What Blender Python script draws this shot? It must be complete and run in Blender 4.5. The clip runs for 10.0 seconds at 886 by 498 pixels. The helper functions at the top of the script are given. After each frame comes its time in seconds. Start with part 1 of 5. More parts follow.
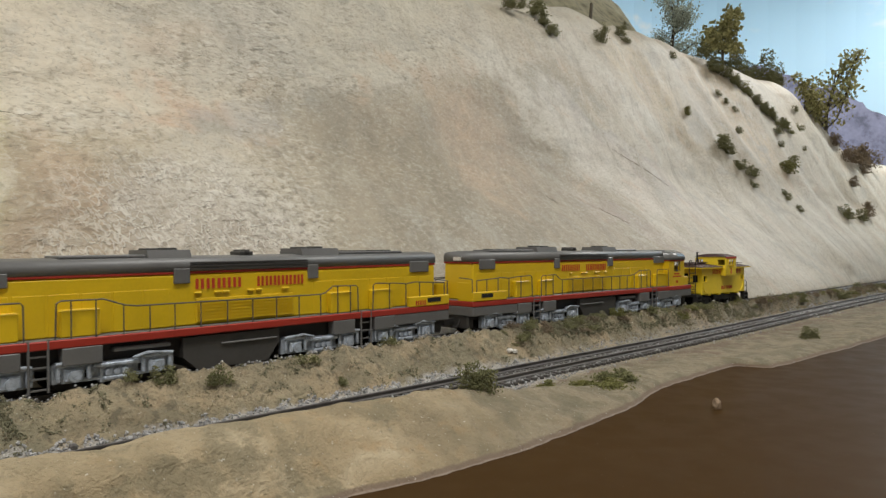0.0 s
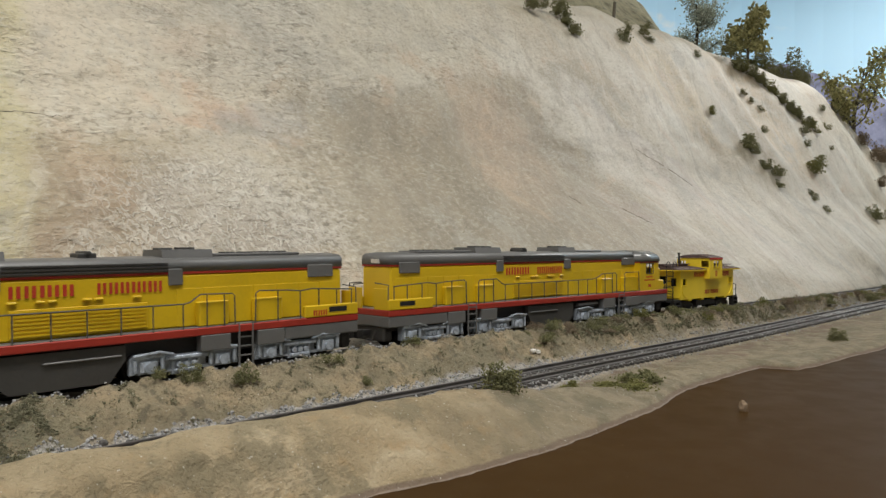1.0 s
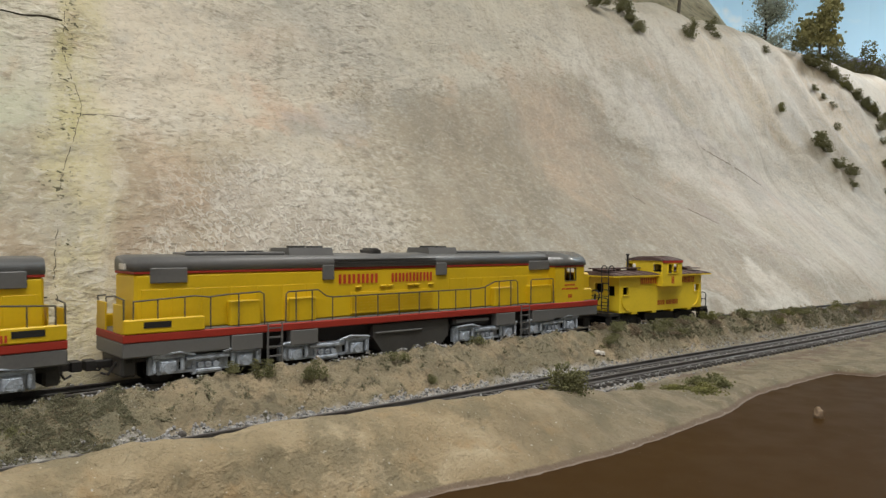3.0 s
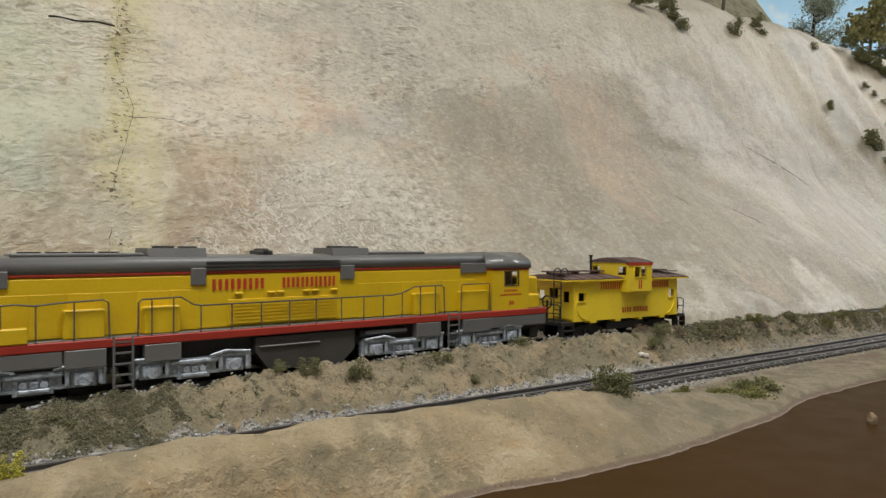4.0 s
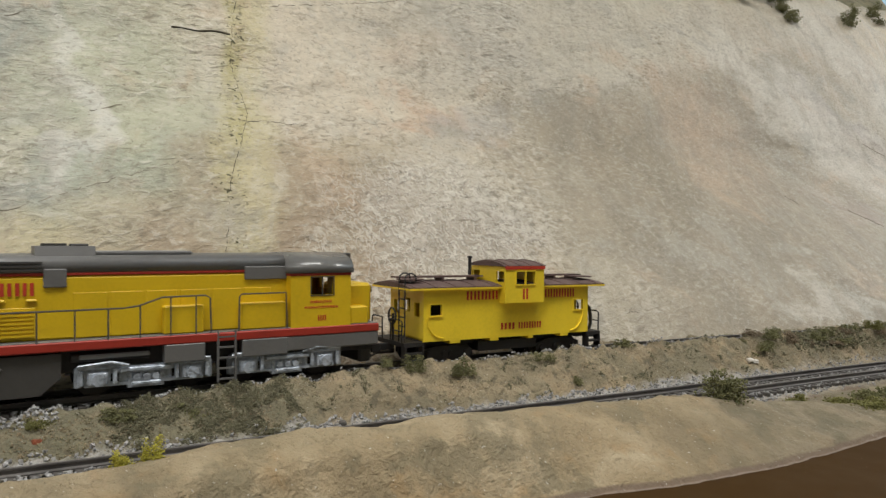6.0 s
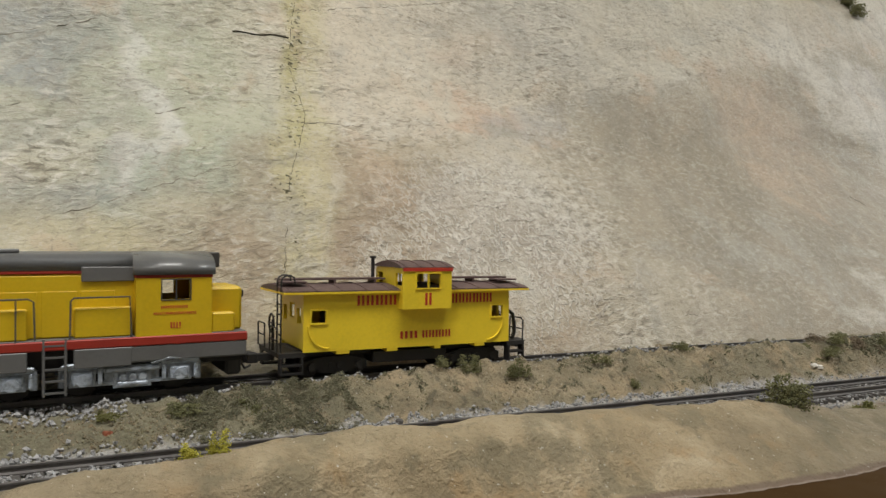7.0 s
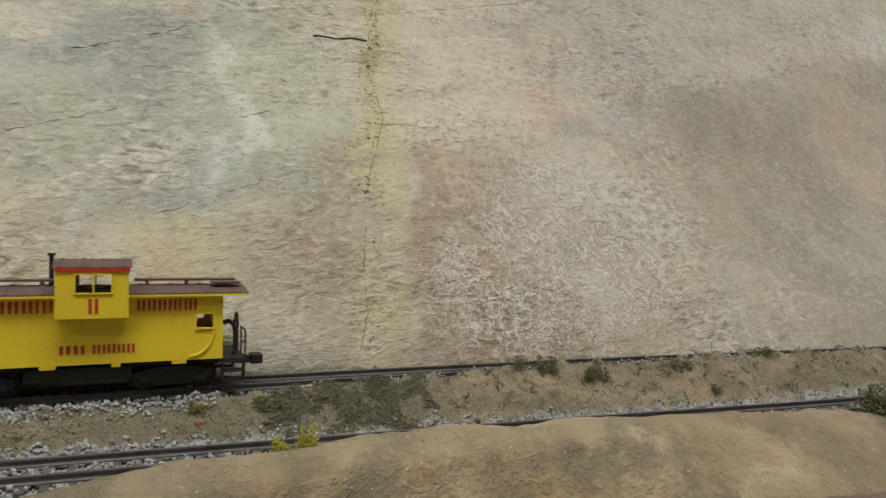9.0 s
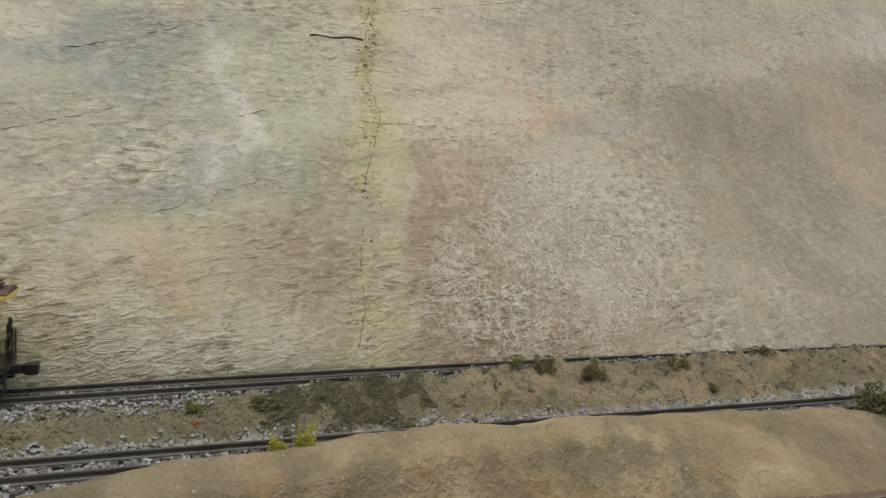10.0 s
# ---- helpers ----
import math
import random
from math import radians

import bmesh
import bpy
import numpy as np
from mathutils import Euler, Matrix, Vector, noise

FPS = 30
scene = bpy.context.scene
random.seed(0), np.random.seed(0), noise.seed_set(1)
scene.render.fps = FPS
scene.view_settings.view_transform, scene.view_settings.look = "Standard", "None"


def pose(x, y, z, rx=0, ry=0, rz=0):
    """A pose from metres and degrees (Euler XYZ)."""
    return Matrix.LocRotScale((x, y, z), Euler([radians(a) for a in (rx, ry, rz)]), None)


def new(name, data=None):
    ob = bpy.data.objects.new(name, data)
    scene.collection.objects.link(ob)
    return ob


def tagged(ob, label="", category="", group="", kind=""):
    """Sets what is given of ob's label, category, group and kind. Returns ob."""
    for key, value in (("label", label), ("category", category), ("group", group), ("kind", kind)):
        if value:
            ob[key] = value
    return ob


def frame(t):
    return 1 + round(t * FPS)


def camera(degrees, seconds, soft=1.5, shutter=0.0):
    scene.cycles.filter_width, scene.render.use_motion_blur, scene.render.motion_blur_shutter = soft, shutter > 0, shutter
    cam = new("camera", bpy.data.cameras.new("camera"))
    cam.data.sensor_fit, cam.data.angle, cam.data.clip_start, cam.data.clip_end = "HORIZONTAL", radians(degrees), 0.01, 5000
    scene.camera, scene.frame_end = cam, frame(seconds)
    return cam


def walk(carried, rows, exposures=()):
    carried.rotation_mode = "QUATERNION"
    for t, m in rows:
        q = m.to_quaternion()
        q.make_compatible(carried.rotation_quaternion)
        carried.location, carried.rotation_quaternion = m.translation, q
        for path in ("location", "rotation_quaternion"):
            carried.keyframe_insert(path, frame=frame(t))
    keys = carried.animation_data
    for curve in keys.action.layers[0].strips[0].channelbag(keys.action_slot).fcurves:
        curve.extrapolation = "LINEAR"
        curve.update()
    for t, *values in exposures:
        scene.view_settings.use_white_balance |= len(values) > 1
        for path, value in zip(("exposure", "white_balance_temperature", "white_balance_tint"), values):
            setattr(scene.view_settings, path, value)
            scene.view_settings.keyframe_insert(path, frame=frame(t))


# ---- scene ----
# A model railway in 1:87: a train on the upper of two tracks below a plaster cliff.
cam = camera(61.9, 10.0, soft=1.4, shutter=0.2)
PATH = [
    (0.0, 0.0000, 0.0000, 0.0525, -48.40, 0.00, -0.00), (0.5, -0.0006, 0.0002, 0.0526, -47.47, -0.01, -0.07),
    (1.0, -0.0014, 0.0006, 0.0526, -46.77, -0.01, -0.13), (1.5, -0.0026, 0.0009, 0.0527, -45.69, -0.04, -0.23),
    (2.0, -0.0033, 0.0014, 0.0527, -44.59, -0.03, -0.29), (2.5, -0.0042, 0.0019, 0.0528, -43.58, -0.07, -0.39),
    (4.0, -0.0079, 0.0032, 0.0528, -39.41, -0.09, -0.65), (4.5, -0.0093, 0.0038, 0.0528, -37.89, -0.12, -0.75),
    (5.0, -0.0108, 0.0043, 0.0528, -36.27, -0.12, -0.88), (5.5, -0.0127, 0.0049, 0.0527, -34.44, -0.14, -0.96),
    (7.0, -0.0170, 0.0062, 0.0525, -28.64, -0.22, -1.35), (7.5, -0.0183, 0.0064, 0.0525, -26.87, -0.23, -1.45),
    (8.0, -0.0204, 0.0066, 0.0525, -25.17, -0.30, -1.62), (8.5, -0.0216, 0.0065, 0.0527, -23.40, -0.33, -1.68),
    (9.0, -0.0213, 0.0064, 0.0528, -23.34, -0.39, -1.72), (9.5, -0.0211, 0.0066, 0.0528, -23.46, -0.43, -1.67),
    (10.0, -0.0212, 0.0065, 0.0527, -23.54, -0.44, -1.65)]
walk(cam, [(t, pose(x, y, z, 90 + p, r, yaw)) for t, x, y, z, yaw, p, r in PATH],
     exposures=[(0.0, 0.08), (5.5, 0.08), (7.5, -0.02), (9.0, -0.16), (10.0, -0.2)])

# ---- light: a windowless layout room with assumed ceiling tubes, all out of view ----
world = bpy.data.worlds.new("room_air")
world.use_nodes = True
world.node_tree.nodes["Background"].inputs[0].default_value = (0.9, 0.95, 1.0, 1)
world.node_tree.nodes["Background"].inputs[1].default_value = 0.05
scene.world = world


def tube_lamp(x, y, z, length, watts, turn=0):
    lamp = bpy.data.lights.new("tube_light", "AREA")
    lamp.shape, lamp.size, lamp.size_y = "RECTANGLE", length, 0.3
    lamp.energy, lamp.color = watts, (1.0, 0.985, 0.95)
    ob = new("tube_light", lamp)
    ob.matrix_world = pose(x, y, z, 0, 0, turn)
    return ob


tube_lamp(-0.05, -0.14, 1.36, 1.2, 19)
# added, with no source in view, to brighten the sky backdrop
tube_lamp(2.75, 0.20, 1.36, 1.2, 25)
tube_lamp(-1.6, -0.75, 1.36, 1.2, 12)


# ---- materials ----
def mat(name, base, rough=0.7, metal=0.0, vary=0.25, scale=60.0, fine=900.0, bump=0.15, second=None, spec=0.5, island=0.0):
    """A surface with two scales of tone, fine relief and, if asked, tone by piece."""
    m = bpy.data.materials.new(name)
    m.use_nodes = True
    nt = m.node_tree
    b = nt.nodes["Principled BSDF"]
    b.inputs["Roughness"].default_value, b.inputs["Metallic"].default_value = rough, metal
    b.inputs["Specular IOR Level"].default_value = spec
    co = nt.nodes.new("ShaderNodeTexCoord")
    big, small = nt.nodes.new("ShaderNodeTexNoise"), nt.nodes.new("ShaderNodeTexNoise")
    big.inputs["Scale"].default_value, big.inputs["Detail"].default_value = scale, 4
    small.inputs["Scale"].default_value, small.inputs["Detail"].default_value = fine, 3
    for n in (big, small):
        nt.links.new(co.outputs["Object"], n.inputs["Vector"])
    add = nt.nodes.new("ShaderNodeMath")
    add.operation = "MULTIPLY_ADD"
    nt.links.new(small.outputs["Fac"], add.inputs[0])
    add.inputs[1].default_value = 0.45
    nt.links.new(big.outputs["Fac"], add.inputs[2])
    fac = add.outputs[0]
    if island:
        geo = nt.nodes.new("ShaderNodeNewGeometry")
        more = nt.nodes.new("ShaderNodeMath")
        more.operation = "MULTIPLY_ADD"
        nt.links.new(geo.outputs["Random Per Island"], more.inputs[0])
        more.inputs[1].default_value = island
        nt.links.new(fac, more.inputs[2])
        fac = more.outputs[0]
    ramp = nt.nodes.new("ShaderNodeValToRGB")
    lo = second or tuple(c * (1 - vary) for c in base)
    hi = tuple(min(1, c * (1 + vary * 0.6)) for c in base)
    e = ramp.color_ramp.elements
    e[0].position, e[0].color = 0.5, (*lo, 1)
    e[1].position, e[1].color = 0.95 + island, (*hi, 1)
    mid = ramp.color_ramp.elements.new(0.72 + island / 2)
    mid.color = (*base, 1)
    nt.links.new(fac, ramp.inputs["Fac"])
    nt.links.new(ramp.outputs["Color"], b.inputs["Base Color"])
    if bump:
        bp = nt.nodes.new("ShaderNodeBump")
        bp.inputs["Strength"].default_value, bp.inputs["Distance"].default_value = bump, 0.001
        nt.links.new(small.outputs["Fac"], bp.inputs["Height"])
        nt.links.new(bp.outputs["Normal"], b.inputs["Normal"])
    return m


M = {
    "yellow": mat("yellow_paint", (0.70, 0.465, 0.010), 0.40, vary=0.10, scale=40, bump=0.03),
    "caboose_yellow": mat("light_yellow_paint", (0.90, 0.655, 0.032), 0.42, vary=0.10, scale=40, bump=0.03),
    "red": mat("red_paint", (0.35, 0.028, 0.014), 0.55, vary=0.15, bump=0.02),
    "mark_red": mat("marking_red_paint", (0.50, 0.045, 0.02), 0.5, vary=0.12, bump=0.02),
    "cab_grey": mat("glossy_grey_paint", (0.15, 0.148, 0.142), 0.24, vary=0.12, scale=50, bump=0.03),
    "moss": mat("dark_moss_foam", (0.170, 0.160, 0.098), 0.95, vary=0.35, scale=150, fine=1500, island=0.22, bump=0.5),
    "grey": mat("grey_paint", (0.14, 0.138, 0.134), 0.42, vary=0.15, scale=50, bump=0.04),
    "dark": mat("black_plastic", (0.022, 0.02, 0.019), 0.6, vary=0.3, bump=0.1),
    "tank": mat("dark_grey_paint", (0.055, 0.052, 0.048), 0.55, vary=0.2, bump=0.05),
    "silver": mat("silver_paint", (0.43, 0.475, 0.54), 0.36, 0.25, vary=0.40, scale=330, bump=0.5),
    "brown_roof": mat("brown_roof_paint", (0.115, 0.072, 0.064), 0.62, vary=0.3, scale=200, bump=0.2),
    "hollow": mat("dark_interior", (0.012, 0.011, 0.01), 0.8, vary=0.1, bump=0),
    "rail": mat("rail_steel", (0.135, 0.125, 0.118), 0.55, 0.35, vary=0.3, scale=90, bump=0.1),
    "tie": mat("tie_plastic", (0.105, 0.096, 0.088), 0.85, vary=0.4, scale=150, bump=0.3),
    "ballast": mat("ballast_stone", (0.30, 0.295, 0.29), 0.9, vary=0.5, scale=300, island=0.5, bump=0.2),
    "foam": mat("olive_foam", (0.165, 0.16, 0.052), 0.95, vary=0.4, scale=150, fine=1500, island=0.25, bump=0.6),
    "foam_dark": mat("dark_green_foam", (0.165, 0.162, 0.072), 0.95, vary=0.4, scale=150, fine=1500, island=0.25, bump=0.6),
    "foam_yellow": mat("yellow_green_foam", (0.46, 0.42, 0.06), 0.95, vary=0.3, scale=150, fine=1500, island=0.3, bump=0.5),
    "foam_brown": mat("brown_foam", (0.19, 0.145, 0.095), 0.95, vary=0.4, scale=150, fine=1500, island=0.25, bump=0.6),
    "turf": mat("olive_turf", (0.205, 0.18, 0.105), 0.95, vary=0.4, scale=150, fine=1500, island=0.4, bump=0.4),
    "dry_turf": mat("brown_turf", (0.235, 0.185, 0.115), 0.95, vary=0.4, scale=150, fine=1500, island=0.4, bump=0.4),
    "leaf": mat("olive_leaf", (0.31, 0.29, 0.125), 0.95, vary=0.4, scale=60, fine=600, island=0.4, bump=0.3),
    "handrail": mat("handrail_plastic", (0.085, 0.08, 0.068), 0.6, vary=0.2, bump=0.05),
    "wet_stone": mat("brown_stone", (0.27, 0.19, 0.12), 0.8, vary=0.4, scale=250, bump=0.4),
    "foam_grey": mat("grey_green_foam", (0.42, 0.46, 0.38), 0.95, vary=0.3, scale=150, fine=1500, island=0.25, bump=0.4),
    "grass": mat("dry_grass", (0.27, 0.245, 0.155), 0.95, vary=0.45, scale=60, fine=500, bump=0.6),
    "bark": mat("bark", (0.10, 0.085, 0.06), 0.9, vary=0.4, scale=150, bump=0.5),
    "wood": mat("plain_wall_paint", (0.55, 0.53, 0.48), 0.8, vary=0.08, scale=3, fine=60, bump=0.05),
    "carpet": mat("dark_floor", (0.10, 0.095, 0.09), 0.9, vary=0.2, scale=8, fine=90, bump=0.1),
    "ceiling": mat("white_ceiling_paint", (0.75, 0.74, 0.70), 0.9, vary=0.05, scale=3, fine=60, bump=0.05),
    "mountain": mat("lilac_mountain_paint", (0.24, 0.25, 0.36), 0.9, vary=0.45, scale=14, fine=70, bump=0.05),
    "crack": mat("crack_shadow", (0.05, 0.042, 0.025), 0.95, vary=0.3, bump=0),
    "scratch": mat("dirty_scratch", (0.235, 0.205, 0.155), 0.95, vary=0.4, scale=120, bump=0.2),
    "stone": mat("pale_stone", (0.40, 0.33, 0.27), 0.85, vary=0.4, scale=250, bump=0.4),
    "chalk": mat("white_scrap", (0.7, 0.66, 0.6), 0.8, vary=0.2, scale=200, bump=0.3),
    "rust": mat("rust_scrap", (0.22, 0.06, 0.025), 0.8, vary=0.3, scale=200, bump=0.3),
}


class Net:
    """Short hand for node graphs."""

    def __init__(self, name):
        self.m = bpy.data.materials.new(name)
        self.m.use_nodes = True
        self.nt = self.m.node_tree
        self.b = self.nt.nodes["Principled BSDF"]
        co = self.nt.nodes.new("ShaderNodeTexCoord")
        self.co = co.outputs["Object"]
        sp = self.nt.nodes.new("ShaderNodeSeparateXYZ")
        self.nt.links.new(self.co, sp.inputs[0])
        self.x, self.y, self.z = sp.outputs[0], sp.outputs[1], sp.outputs[2]

    def put(self, sock, val):
        if isinstance(val, bpy.types.NodeSocket):
            self.nt.links.new(val, sock)
        else:
            sock.default_value = val

    def math(self, op, a, b=0.0, c=0.0):
        n = self.nt.nodes.new("ShaderNodeMath")
        n.operation = op
        for k, v in enumerate((a, b, c)):
            self.put(n.inputs[k], v)
        return n.outputs[0]

    def stretch(self, sx, sy, sz, tilt=0.0):
        turn = self.nt.nodes.new("ShaderNodeMapping")
        turn.inputs["Rotation"].default_value = (0, tilt, 0)
        self.nt.links.new(self.co, turn.inputs["Vector"])
        n = self.nt.nodes.new("ShaderNodeMapping")
        n.inputs["Scale"].default_value = (sx, sy, sz)
        self.nt.links.new(turn.outputs[0], n.inputs["Vector"])
        return n.outputs[0]

    def noise(self, scale, detail=4, vec=None, rough=0.55, warp=0.0):
        n = self.nt.nodes.new("ShaderNodeTexNoise")
        n.inputs["Scale"].default_value, n.inputs["Detail"].default_value = scale, detail
        n.inputs["Roughness"].default_value, n.inputs["Distortion"].default_value = rough, warp
        self.nt.links.new(vec or self.co, n.inputs["Vector"])
        return n.outputs["Fac"]

    def ramp(self, fac, stops):
        n = self.nt.nodes.new("ShaderNodeValToRGB")
        e = n.color_ramp.elements
        while len(e) < len(stops):
            e.new(0.5)
        for k, (p, c) in enumerate(stops):
            e[k].position = p
            e[k].color = (c, c, c, 1) if isinstance(c, float) else (*c, 1)
        self.nt.links.new(fac, n.inputs["Fac"])
        return n.outputs["Color"]

    def span(self, v, a, b, lo=0.0, hi=1.0):
        n = self.nt.nodes.new("ShaderNodeMapRange")
        n.interpolation_type = "SMOOTHSTEP"
        self.put(n.inputs["Value"], v)
        for k, val in (("From Min", a), ("From Max", b), ("To Min", lo), ("To Max", hi)):
            n.inputs[k].default_value = val
        return n.outputs["Result"]

    def mix(self, fac, a, b, how="MIX"):
        n = self.nt.nodes.new("ShaderNodeMix")
        n.data_type, n.blend_type = "RGBA", how
        self.put(n.inputs["Factor"], fac)
        self.put(n.inputs["A"], a if isinstance(a, bpy.types.NodeSocket) else (*a, 1))
        self.put(n.inputs["B"], b if isinstance(b, bpy.types.NodeSocket) else (*b, 1))
        return n.outputs["Result"]

    def bump(self, height, strength, distance, after=None):
        n = self.nt.nodes.new("ShaderNodeBump")
        n.inputs["Strength"].default_value, n.inputs["Distance"].default_value = strength, distance
        self.nt.links.new(height, n.inputs["Height"])
        if after:
            self.nt.links.new(after, n.inputs["Normal"])
        return n.outputs["Normal"]

    def flat(self, scale, size, detail=5):
        """x and z with y left out, wavered by noise."""
        nz = self.nt.nodes.new("ShaderNodeTexNoise")
        nz.inputs["Scale"].default_value, nz.inputs["Detail"].default_value = scale, detail
        self.nt.links.new(self.co, nz.inputs["Vector"])
        off = self.nt.nodes.new("ShaderNodeVectorMath")
        off.operation = "MULTIPLY_ADD"
        self.nt.links.new(nz.outputs["Color"], off.inputs[0])
        off.inputs[1].default_value, off.inputs[2].default_value = (size, 0, size), (-size / 2, 0, -size / 2)
        level = self.nt.nodes.new("ShaderNodeVectorMath")
        level.operation = "MULTIPLY_ADD"
        self.nt.links.new(self.co, level.inputs[0])
        level.inputs[1].default_value = (1, 0, 1)
        self.nt.links.new(off.outputs[0], level.inputs[2])
        return level.outputs[0]

    def blob(self, flat, x, z, rx, rz, slope=0.0, soft=0.6):
        """A soft-edged oval of paint on the face."""
        mp = self.nt.nodes.new("ShaderNodeMapping")
        mp.vector_type = "TEXTURE"
        mp.inputs["Location"].default_value = (x, 0, z)
        mp.inputs["Rotation"].default_value = (0, -slope, 0)
        mp.inputs["Scale"].default_value = (rx, 1, rz)
        self.nt.links.new(flat, mp.inputs["Vector"])
        g = self.nt.nodes.new("ShaderNodeTexGradient")
        g.gradient_type = "SPHERICAL"
        self.nt.links.new(mp.outputs[0], g.inputs["Vector"])
        return self.span(g.outputs["Fac"], 0.0, soft)

    def done(self, colour, rough, normal=None):
        self.put(self.b.inputs["Base Color"], colour)
        self.put(self.b.inputs["Roughness"], rough)
        if normal:
            self.nt.links.new(normal, self.b.inputs["Normal"])
        return self.m


# paint on the plaster: x, z, half length, half height, slope, strength, colour
SEAM_PAINT = [
    (-0.040, 0.135, 0.085, 0.022, 0.48, 0.95, (0.35, 0.365, 0.345)), (-0.020, 0.108, 0.060, 0.014, 0.36, 0.65, (0.38, 0.39, 0.35)),
    (0.022, 0.076, 0.075, 0.013, 0.31, 1.0, (0.35, 0.38, 0.365)), (0.062, 0.120, 0.062, 0.062, 0.2, 0.70, (0.53, 0.55, 0.40)),
    (-0.062, 0.106, 0.045, 0.016, 0.2, 0.50, (0.60, 0.59, 0.38)), (0.030, 0.160, 0.007, 0.018, 0.0, 0.60, (0.80, 0.78, 0.72)),
    (0.026, 0.108, 0.008, 0.036, 0.0, 0.70, (0.78, 0.76, 0.72)), (0.012, 0.046, 0.020, 0.022, 0.0, 0.75, (0.66, 0.59, 0.36)),
    (-0.050, 0.032, 0.090, 0.034, 0.1, 0.75, (0.55, 0.475, 0.30)), (0.050, 0.030, 0.045, 0.034, 0.0, 0.55, (0.55, 0.49, 0.35)),
    (-0.010, 0.012, 0.040, 0.012, 0.0, 0.50, (0.66, 0.63, 0.54)), (0.073, 0.012, 0.022, 0.016, 0.0, 0.70, (0.42, 0.33, 0.19))]
MIDDLE_PAINT = [
    (0.200, 0.175, 0.110, 0.075, 0.2, 0.75, (0.76, 0.665, 0.53)), (0.246, 0.145, 0.040, 0.011, 0.2, 0.75, (0.69, 0.48, 0.34)),
    (0.270, 0.205, 0.060, 0.013, 0.3, 0.50, (0.68, 0.51, 0.38)), (0.295, 0.145, 0.040, 0.013, 0.15, 0.60, (0.43, 0.41, 0.40)),
    (0.155, 0.095, 0.090, 0.020, 0.15, 0.65, (0.47, 0.385, 0.25)), (0.165, 0.035, 0.110, 0.060, 0.0, 0.95, (0.40, 0.30, 0.20)),
    (0.225, 0.062, 0.060, 0.042, 0.5, 0.55, (0.62, 0.58, 0.52)), (0.440, 0.260, 0.200, 0.070, 0.30, 0.60, (0.53, 0.50, 0.435)),
    (0.560, 0.272, 0.150, 0.060, 0.30, 0.55, (0.70, 0.635, 0.51)), (0.590, 0.165, 0.060, 0.070, -0.5, 0.55, (0.60, 0.45, 0.33)),
    (0.290, 0.022, 0.100, 0.020, 0.0, 0.50, (0.58, 0.51, 0.39))]
FAR_PAINT = [
    (0.800, 0.200, 0.150, 0.050, -0.6, 0.80, (0.76, 0.72, 0.64)), (0.910, 0.172, 0.140, 0.020, -0.55, 0.80, (0.44, 0.40, 0.365)),
    (0.765, 0.078, 0.090, 0.014, -0.50, 0.75, (0.43, 0.35, 0.29)), (0.960, 0.110, 0.200, 0.045, -0.50, 0.50, (0.63, 0.54, 0.46)),
    (1.100, 0.330, 0.110, 0.080, -0.70, 0.75, (0.68, 0.55, 0.36)), (1.430, 0.320, 0.150, 0.110, -0.90, 0.8, (0.68, 0.53, 0.34)),
    (1.310, 0.180, 0.080, 0.120, -0.30, 0.7, (0.50, 0.42, 0.30)), (1.750, 0.280, 0.200, 0.160, -0.30, 0.50, (0.60, 0.54, 0.43)),
    (1.450, 0.090, 0.250, 0.070, -0.20, 0.45, (0.72, 0.66, 0.56)), (0.970, 0.300, 0.140, 0.050, -0.70, 0.65, (0.76, 0.71, 0.62)),
    (0.710, 0.012, 0.050, 0.018, 0.0, 0.80, (0.78, 0.74, 0.66)), (0.560, 0.012, 0.080, 0.014, 0.0, 0.60, (0.70, 0.66, 0.59))]


